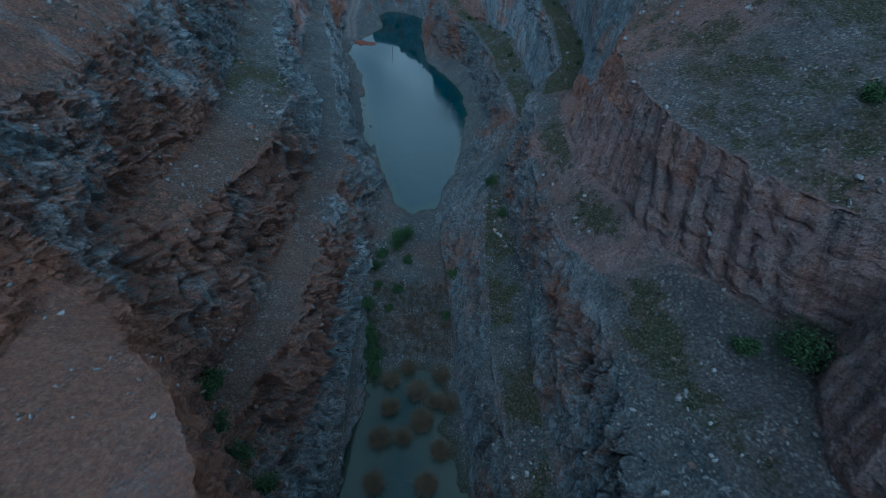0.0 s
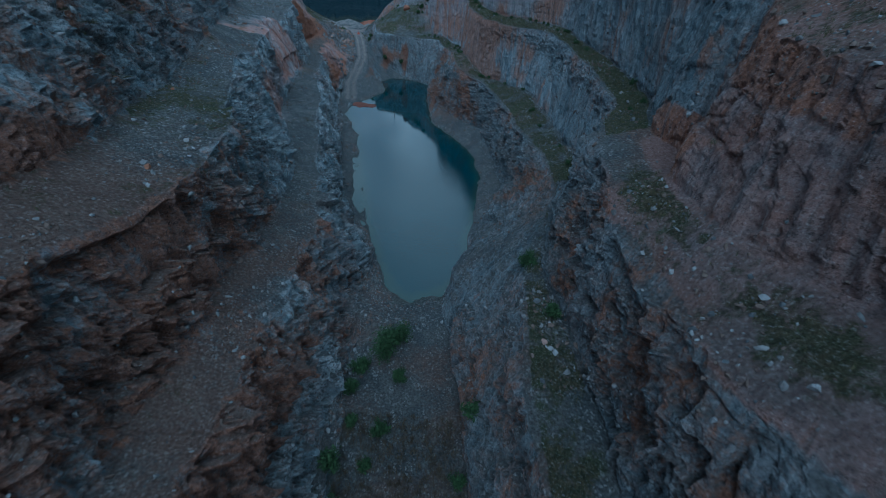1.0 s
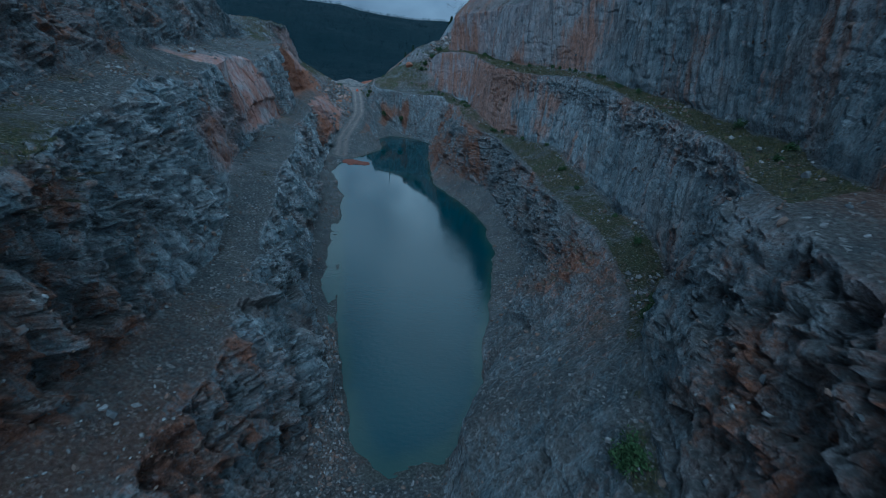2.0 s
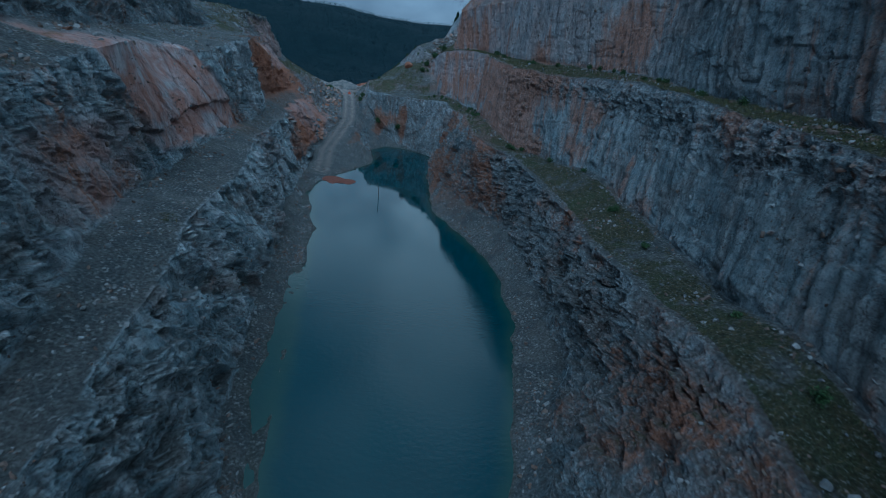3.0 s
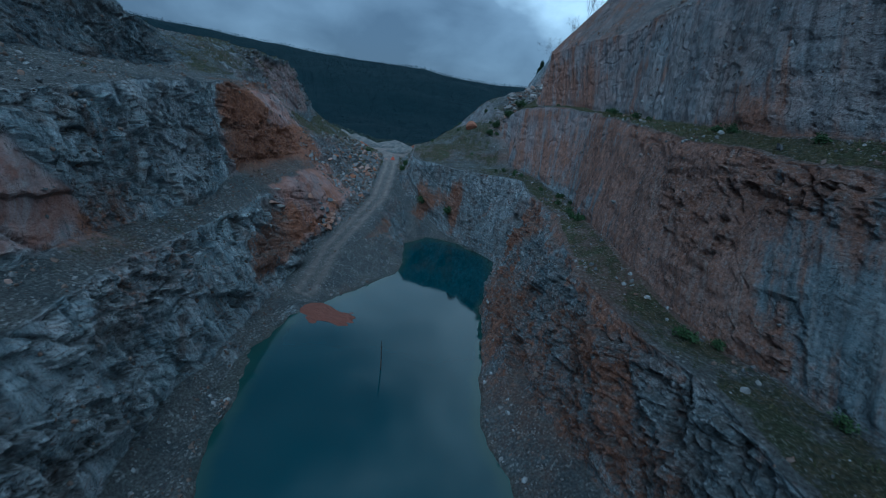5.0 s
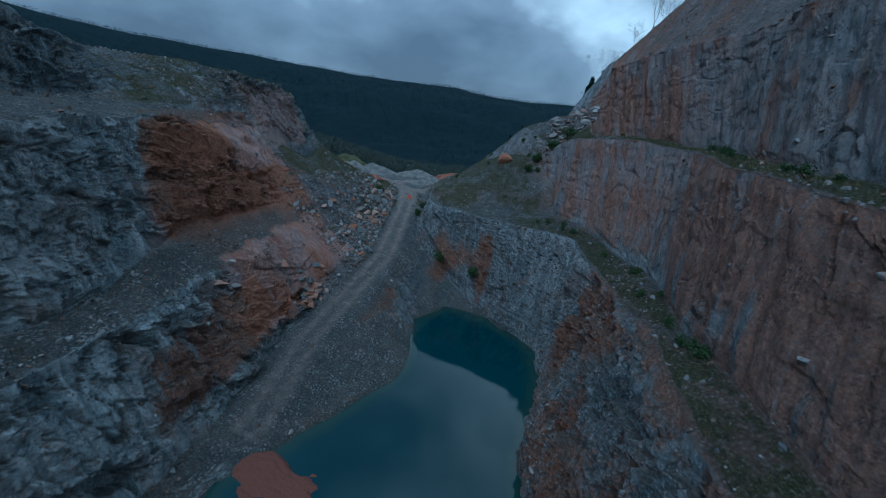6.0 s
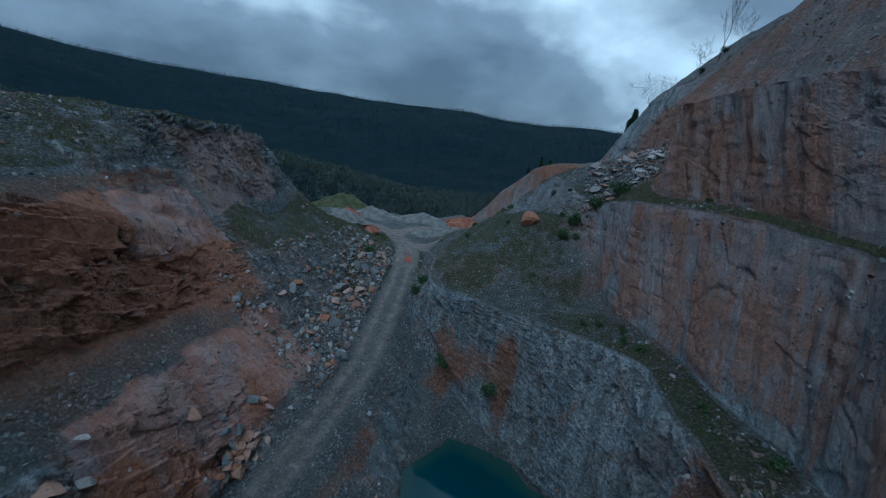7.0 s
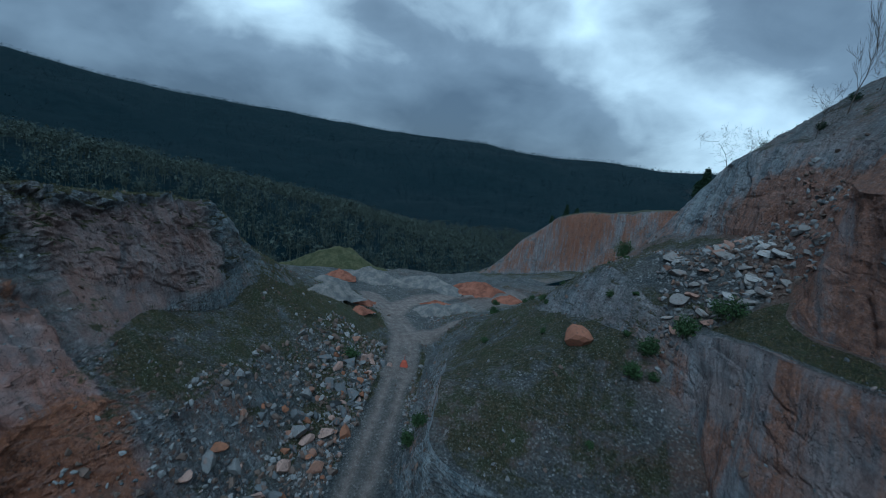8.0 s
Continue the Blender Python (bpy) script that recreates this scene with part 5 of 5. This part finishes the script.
def shrub(x, y, z, radius, seed, label, group="", leaf=0.09, count=900, mat=None):
    rng = np.random.default_rng(seed)
    root = tagged(new("shrub"), label, "shrub", group)
    root.matrix_basis = pose(x, y, z, 0, 0, float(rng.uniform(0, 360)))
    stems, centres = [], []
    for k in range(9):
        a, lean = rng.uniform(0, 6.28), rng.uniform(0.1, 0.9)
        tip = Vector((math.cos(a) * lean * radius, math.sin(a) * lean * radius, radius * rng.uniform(0.6, 1.35) * (1.15 - 0.5 * lean)))
        stems.append([(Vector((0, 0, -0.15)), 0.03 * radius), (tip * 0.5 + Vector(rng.normal(0, 0.08, 3)) * radius, 0.02 * radius), (tip, 0.006)])
        centres += [tip, tip * 0.75, tip * 0.55 + Vector((0, 0, 0.1))]
    v, f = rods(stems, 4)
    ob = new("stems", mesh_from("stems", v, f, MAT_BARK))
    ob.parent = root
    v, f = leaf_cloud(rng, np.array([tuple(c) for c in centres]), radius * 0.22, count, leaf)
    ob = new("leaves", mesh_from("leaves", v, f, mat or MAT_LEAF))
    ob.parent = root
    return root


def build_shrubs():
    green = "dense dark green shrub growing on the quarry floor"
    k = 0
    for x, y, r in ((-5.0, 48.2, 1.9), (-4.4, 50.2, 1.6), (-7.4, 46.4, 1.0), (-7.9, 44.2, 0.9), (-8.2, 36.5, 1.0), (-8.0, 33.8, 0.9), (-6.9, 30.4, 1.5), (-7.2, 32.6, 1.3), (-6.4, 28.4, 1.1), (-3.6, 45.8, 0.8), (-4.8, 40.2, 0.8), (-7.3, 41.0, 0.7), (2.6, 39.5, 0.8), (1.8, 36.4, 0.7), (-5.5, 37.4, 0.6)):
        k += 1
        shrub(x, y, ground_z(x, y), r, 400 + k, green, "shrubs on the quarry floor", 0.11, int(600 + 900 * r))
    for x, y, r, text in ((-9.4, 9.2, 1.1, "ivy-green shrub in a rock gully"), (-11, 11, 1.2, "ivy-green shrub in a rock gully"), (-12.6, 12.6, 1.3, "ivy-green shrub in a rock gully"), (-14.2, 14.4, 1.3, "ivy-green shrub in a rock gully"), (-15.8, 16, 1.4, "ivy-green shrub in a rock gully"), (-16.9, 17.6, 1.2, "ivy-green shrub in a rock gully"), (-17.4, 19.4, 1, "ivy-green shrub in a rock gully"), (22.6, 16.0, 2.1, "large dark evergreen shrub under the rock face"), (20.0, 17.0, 0.8, "small shrub on the grassy ledge"), (25.5, 26.0, 0.8, "small shrub on the stony slope"),
                          (-27.0, 182.6, 0.9, "green bush at the edge of the road"), (-26.6, 184.2, 0.8, "green bush at the edge of the road"), (-20.5, 174.2, 1.1, "dark bush in a rusty niche of rock"), (-15.2, 172.2, 0.9, "dark bush at the water's edge"), (-9.4, 187.6, 1.0, "low grey-green bush among fallen blocks"), (-7.6, 187.0, 1.1, "low grey-green bush among fallen blocks"), (-5.2, 186.4, 1.2, "low grey-green bush among fallen blocks"), (-10.8, 186.2, 0.8, "low grey-green bush among fallen blocks"),
                          (-37.8, 191.5, 1.0, "low green bush on the scree"), (-28.6, 224.5, 0.7, "dark round bush beside the track"), (-25.8, 208.5, 0.8, "dark round bush beside the track"), (-10.5, 214, 1.6, "dark bush on the skyline of the knoll"), (7.5, 50.5, 0.9, "low shrub on a broken rock slope"), (8.6, 43.5, 0.8, "low shrub on a broken rock slope")):
        k += 1
        shrub(x, y, ground_z(x, y) - 0.05, r, 400 + k, text, "", 0.10, int(500 + 800 * r))
    rng = np.random.default_rng(21)
    for n in range(70):     # low plants along the eastern ledges and the knoll
        y = rng.uniform(60, 205)
        if y < 178:
            line_a, line_b = ((EAST_LOW_EDGE, EAST_LOW_TOE), (EAST_UP_EDGE, EAST_UP_TOE))[n % 2]
            xa, xb = (np.interp(y, [p[0] for p in q], [p[1] for p in q]) for q in (line_a, line_b))
            x = xa + (xb - xa) * rng.uniform(0.5, 0.95)
        else:
            x = rng.uniform(-24, -8)
        k += 1
        shrub(x, y, ground_z(x, y) - 0.05, rng.uniform(0.28, 0.6), 500 + k, "low grey-green scrub on a grassy ledge", "scrub on the ledges", 0.08, 320)


build_shrubs()


def blades(rng, centres, count, height, width, lean):
    """Tufts of narrow upright blades."""
    c = centres[rng.integers(len(centres), size=count)] + rng.normal(scale=0.12, size=(count, 3)) * (1, 1, 0)
    a = rng.uniform(0, 6.28, count)
    h = height * rng.uniform(0.5, 1.3, count)
    side = np.stack((np.cos(a), np.sin(a), 0 * a), 1) * width
    tip = c + np.stack((rng.normal(size=count) * lean, rng.normal(size=count) * lean, np.ones(count)), 1) * h[:, None]
    return np.stack((c - side, c + side, tip), 1).reshape(-1, 3), np.arange(count * 3).reshape(-1, 3)


def build_grass():
    rng = np.random.default_rng(31)
    rows = (ys > 9) & (ys < 216)
    p = GRID[rows].reshape(-1, 3)
    turf = FIELDS["turf"].reshape(GRID.shape[:2])[rows].reshape(-1)
    w = np.clip(turf - 0.3, 0, 1) * (p[:, 2] > 1) * (np.abs(p[:, 0]) < 60)
    pick = rng.choice(len(p), 9000, replace=False, p=w / w.sum())
    v, f = blades(rng, p[pick] - (0, 0, 0.05), 75000, 0.26, 0.024, 0.4)
    tagged(new("grass", mesh_from("grass", v, f, MAT_GRASS)), "thin dry grass on the ledges and the knoll", "grass", "", "stuff")
    # sedge and dead stalks on the floor between lake and pond
    cx = rng.uniform(-8, 2.4, 700)
    cy = rng.uniform(30.5, 42, 700)
    c = np.array([(x, y, ground_z(x, y)) for x, y in zip(cx, cy)])
    v, f = blades(rng, c, 9000, 0.6, 0.02, 0.3)
    tagged(new("reeds", mesh_from("reeds", v, f, MAT_REED)), "brown dead reeds between pond and gravel", "reeds", "", "stuff")


build_grass()


def tussock(x, y, r, seed):
    rng = np.random.default_rng(seed)
    root = tagged(new("tussock"), "brown reed tussock standing in the pond", "tussock", "tussocks in the pond")
    root.matrix_basis = pose(x, y, -1.6)
    bm = bmesh.new()
    bmesh.ops.create_icosphere(bm, subdivisions=3, radius=0.9)
    for v in bm.verts:
        n = 2.0 * noise.noise(v.co * 1.7 + Vector((seed, 0, 0)))
        v.co = Vector((v.co.x * r, v.co.y * r, v.co.z * r * 0.55)) * (1 + 0.22 * n)
    part("mound", bm, MAT_REED, root)
    a, q = rng.uniform(0, 6.28, 160), np.sqrt(rng.random(160)) * r * 0.9
    c = np.stack((np.cos(a) * q, np.sin(a) * q, 0.5 * r * np.sqrt(np.maximum(1 - (q / r) ** 2, 0))), 1)
    v, f = blades(rng, c, 2400, 0.55, 0.02, 0.9)
    ob = new("reed_cover", mesh_from("reed_cover", v, f, MAT_REED))
    ob.parent = root


for k, (x, y, r) in enumerate(((-4.5, 27.5, 0.75), (-1.3, 26.2, 1.0), (1.4, 28.3, 0.8), (-4.3, 24.2, 0.75), (-0.7, 22.7, 1.15), (2.2, 24.8, 0.8), (1.4, 19.6, 0.8), (-2.6, 21.0, 0.6), (-5.2, 16.4, 0.8), (0.0, 16.3, 0.9), (-5.0, 20.8, 1.0), (0.6, 25.0, 0.6), (-2.6, 29.2, 0.6))):
    tussock(x, y, r, 700 + k)


def conifer(x, y, z, height, seed):
    rng = np.random.default_rng(seed)
    root = tagged(new("conifer"), "small dark conifer on a hilltop", "tree", "trees on the hilltop")
    root.matrix_basis = pose(x, y, z)
    v, f = rods([[(Vector((0, 0, -0.3)), 0.12), (Vector((0, 0, height * 0.5)), 0.08), (Vector((0, 0, height)), 0.02)]], 6)
    ob = new("trunk", mesh_from("trunk", v, f, MAT_BARK))
    ob.parent = root
    c = []
    for k in range(90):
        h = rng.uniform(0.12, 1.0)
        a, q = rng.uniform(0, 6.28), (1 - h) * height * 0.32 * rng.uniform(0.3, 1.1)
        c.append((math.cos(a) * q, math.sin(a) * q, h * height))
    v, f = leaf_cloud(rng, np.array(c), 0.16, 1400, 0.16)
    ob = new("crown", mesh_from("crown", v, f, MAT_NEEDLE))
    ob.parent = root

# ---- small things on road and lake ----


def plain(name, colour, rough):
    m = Nodes(name)
    n = m.noise(7.0, 5, 0.65)
    return m.finish(m.mix(m.math("MULTIPLY", m.step(n, 0.45, 0.7), 0.5), colour, tuple(c * 0.45 for c in colour)), rough, n, 0.3, 0.02, 0.3)


MAT_RED = plain("faded_red_paint", (0.42, 0.10, 0.06), 0.7)
MAT_EARTH = plain("red_earth", (0.13, 0.054, 0.040), 0.95)
MAT_POST = plain("weathered_wood", (0.07, 0.06, 0.05), 0.9)


def road_marker():
    root = tagged(new("road_marker"), "faded red marker block with a thin post closing the road", "barrier")
    root.matrix_basis = pose(-33.0, 195.2, ground_z(-33.0, 195.2) - 0.05, 0, 0, 20)
    bm = bmesh.new()
    bmesh.ops.create_cube(bm, size=1.0)
    for v in bm.verts:
        k = 0.5 if v.co.z > 0 else 1.0
        v.co = Vector((v.co.x * 0.95 * k, v.co.y * 0.7 * k, (v.co.z + 0.5) * 0.75))
    bmesh.ops.bevel(bm, geom=bm.edges[:], offset=0.06, segments=2, affect="EDGES")
    part("block", bm, MAT_RED, root)
    v, f = rods([[(Vector((0, 0, 0.6)), 0.03), (Vector((0.03, 0, 1.5)), 0.025)]], 8)
    ob = new("post", mesh_from("post", v, f, MAT_RED))
    ob.parent = root


road_marker()


def lake_pole():
    v, f = rods([[(Vector((0, 0, -6)), 0.06), (Vector((0.05, 0, 0)), 0.055), (Vector((0.0, 0.02, 1.4)), 0.05), (Vector((-0.08, 0.03, 2.9)), 0.035)]], 8)
    ob = new("pole", mesh_from("pole", v, f, MAT_POST, False))
    ob.matrix_basis = pose(-13.0, 129.3, 0)
    tagged(ob, "thin dark wooden pole standing up out of the lake", "pole")


lake_pole()


def earth_spit():
    bm = bmesh.new()
    bmesh.ops.create_grid(bm, x_segments=60, y_segments=60, size=1.0)
    for v in bm.verts:
        r = v.co.length * (1 + 0.55 * noise.noise(v.co * 2.3) + 0.25 * noise.noise(v.co * 5.1))
        h = max(-0.6, 0.42 * (1 - r * r * 2.6)) + 0.10 * noise.noise(v.co * 7) + 0.05 * noise.noise(v.co * 19)
        v.co = Vector((v.co.x * 5.6, v.co.y * 3.1, h))
    ob = part("earth_spit", bm, MAT_EARTH)
    ob.matrix_basis = pose(-22.8, 137.4, 0.0, 0, 0, -16)
    tagged(ob, "low spit of red earth at the lake's edge", "earth mound")


earth_spit()

# ---- spoil heaps on the open ground past the road ----


def gravel_material(name, a, b):
    m = Nodes(name)
    n, f = m.noise(0.8, 6, 0.65), m.noise(7.0, 5, 0.7)
    c = m.mix(m.step(n, 0.38, 0.62), a, b)
    c = m.mix(m.math("MULTIPLY", m.step(f, 0.5, 0.68), 0.6), c, tuple(v * 0.4 for v in a))
    return m.finish(c, 0.95, m.math("ADD", n, m.math("MULTIPLY", f, 0.6)), 0.8, 0.2, 0.15)


MAT_SPOIL_GREY = gravel_material("grey_spoil", (0.11, 0.115, 0.12), (0.20, 0.19, 0.18))
MAT_SPOIL_RED = gravel_material("red_spoil", (0.15, 0.065, 0.045), (0.27, 0.12, 0.08))


def spoil_heap(x, y, rx, ry, h, turn, seed, mat, label):
    bm = bmesh.new()
    bmesh.ops.create_grid(bm, x_segments=44, y_segments=44, size=1.0)
    off = Vector((seed * 3.7, seed * 1.3, 0))
    for v in bm.verts:
        r = v.co.length * (1 + 0.3 * noise.noise(v.co * 2.1 + off))
        z = h * (max(0.0, 1 - r) ** 0.8 - 0.12) + (0.16 * noise.noise(v.co * 5 + off) + 0.07 * noise.noise(v.co * 13 + off)) * h * max(0.0, 1.1 - r)
        v.co = Vector((v.co.x * rx, v.co.y * ry, z))
    for f in bm.faces:
        f.smooth = True
    ob = part("spoil_heap", bm, mat)
    ob.matrix_basis = pose(x, y, ground_z(x, y) - 0.1, 0, 0, turn)
    return tagged(ob, label, "spoil heap", "spoil heaps")


for k, (x, y, rx, ry, h, turn, red) in enumerate(((-36.5, 215.5, 4.5, 3.4, 2.0, 30, 0), (-33.0, 219, 3.2, 2.6, 1.6, 10, 0), (-50.5, 206, 5, 3.5, 2.6, 60, 0), (-47.5, 211, 2.2, 1.8, 1.3, 20, 1), (-55, 212, 4, 3, 2.0, 40, 0), (-55, 228, 9, 4, 3.2, 10, 0), (-44, 233, 8, 3.5, 2.6, -10, 0), (-34, 235, 7, 3.5, 3.0, 5, 1), (-27, 229, 4, 2.4, 1.8, 20, 1), (-38.2, 220.8, 3.2, 1.2, 1.0, 25, 1), (-58.5, 222, 3.2, 2.2, 1.9, 30, 1), (-44.6, 205, 2.0, 1.5, 1.1, 70, 1))):
    spoil_heap(x, y, rx, ry, h, turn, k + 1, MAT_SPOIL_RED if red else MAT_SPOIL_GREY, "rust-red heap of quarry spoil beside the track" if red else "grey heap of quarry spoil beside the track")

MAT_SPOIL_GREEN = gravel_material("grassed_spoil", (0.045, 0.055, 0.028), (0.085, 0.085, 0.048))
spoil_heap(-69, 239, 15, 8, 7.5, 10, 31, MAT_SPOIL_GREEN, "old spoil heap grown over with grass")

# ---- woods on the spur and the ridge ----


def wood_trees(name, az0, az1, d0, d1, count, height, limbs, twigs, seed, mat, label, low=0.45):
    rng = np.random.default_rng(seed)
    az = np.radians(rng.uniform(az0, az1, count))
    d = np.sqrt(rng.uniform(d0 ** 2, d1 ** 2, count))
    x, y = EYE_X + np.sin(az) * d, EYE_Y + np.cos(az) * d
    z = land_height(x[None], y[None])[0]
    ok = (z > -44) & ((y > 266) | (x < -122))
    x, y, z = x[ok], y[ok], z[ok]
    n = len(x)
    base = np.stack((x, y, z - 0.5 - 3.5 * smooth(np.hypot(x - EYE_X, y - EYE_Y), 800, 1250)), 1)
    h = height * rng.uniform(0.7, 1.25, n)
    verts, faces, at = [], [], 0

    def add(tri):
        nonlocal at
        tri = tri.reshape(-1, 3)
        verts.append(tri)
        faces.append(at + np.arange(len(tri)).reshape(-1, 3))
        at += len(tri)

    for k in range(2 if limbs else 0):       # trunk: two crossed tapering blades with width
        a = rng.uniform(0, 3.14) + k * 1.57
        s = np.array((math.cos(a), math.sin(a), 0)) * (height * 0.022)
        add(np.stack((base - s, base + s, base + np.stack((0 * h, 0 * h, h), 1)), 1))
    for k in range(limbs):   # limbs rising into the crown
        a, f = rng.uniform(0, 6.28, n), rng.uniform(0.3, 0.75, n)
        start = base + np.stack((0 * h, 0 * h, h * f), 1)
        out = np.stack((np.cos(a), np.sin(a), rng.uniform(0.5, 1.3, n)), 1) * (h * 0.28 * rng.uniform(0.6, 1.2, n))[:, None]
        w = np.stack((-np.sin(a), np.cos(a), 0 * a), 1) * (height * 0.012)
        add(np.stack((start - w, start + w, start + out), 1))
    for k in range(twigs):   # twig clumps of the crown
        c = base + np.stack((rng.normal(0, 0.17, n), rng.normal(0, 0.17, n), rng.uniform(low, 1.0, n)), 1) * h[:, None]
        p, q = rng.normal(size=(n, 3)), rng.normal(size=(n, 3))
        s = (h * rng.uniform(0.04, 0.085, n))[:, None]
        add(np.stack((c - p * s * 0.6, c + q * s * 0.6, c + (p - q) * s * 0.4), 1))
    tagged(new(name, mesh_from(name, np.concatenate(verts), np.concatenate(faces), mat)), label, "woods", "", "stuff")


wood_trees("near_woods", -72, -5, 135, 430, 5200, 8.5, 8, 34, 41, MAT_WOODS, "bare grey-brown deciduous wood on the spur")
wood_trees("hazed_ridge_woods", -75, 24, 430, 1296, 13000, 9.0, 0, 18, 42, MAT_RIDGE_HAZED, "dark dense woods on the long ridge, tinted blue for haze", 0.1)


# ---- trees and scrub on the eastern hilltop ----
for k, (x, y, height, spread, up, levels) in enumerate(((5.0, 202.5, 6.1, 0.30, 1.0, 3), (2.6, 201.0, 3.2, 0.6, 0.6, 3), (7.2, 203.0, 2.6, 0.6, 0.6, 3), (-0.6, 214.5, 4.6, 0.9, 0.35, 3), (0.9, 213.5, 3.0, 0.9, 0.4, 3), (-3.2, 216.5, 2.4, 0.7, 0.5, 2))):
    bare_tree(x, y, ground_z(x, y) - 0.1, height, 800 + k, spread, ("tall slim bare tree on the hilltop" if height > 6 else "leafless spreading tree on the hilltop"), up, levels)
for k, (x, y, height) in enumerate(((-2.4, 214.8, 2.6), (-3.0, 215.6, 2.0))):
    conifer(x, y, ground_z(x, y) - 0.1, height, 820 + k)
for k, (x, y, r) in enumerate(((2.4, 212.6, 0.8), (3.6, 211.6, 0.7), (4.6, 210.5, 0.6), (3.4, 203.0, 0.6), (6.0, 204.0, 0.7))):
    shrub(x, y, ground_z(x, y) - 0.05, r, 840 + k, "dark scrub on the hilltop skyline", "scrub on the hilltop", 0.08, 420, MAT_NEEDLE)
for k, (x, height) in enumerate(((-22.0, 3.6), (-26.0, 2.2), (-19.0, 1.8))):
    conifer(x, 289.0, float(np.interp(x, [-29, -24, -16.5], [15.5, 20, 22.6])) - 0.2, height, 830 + k)
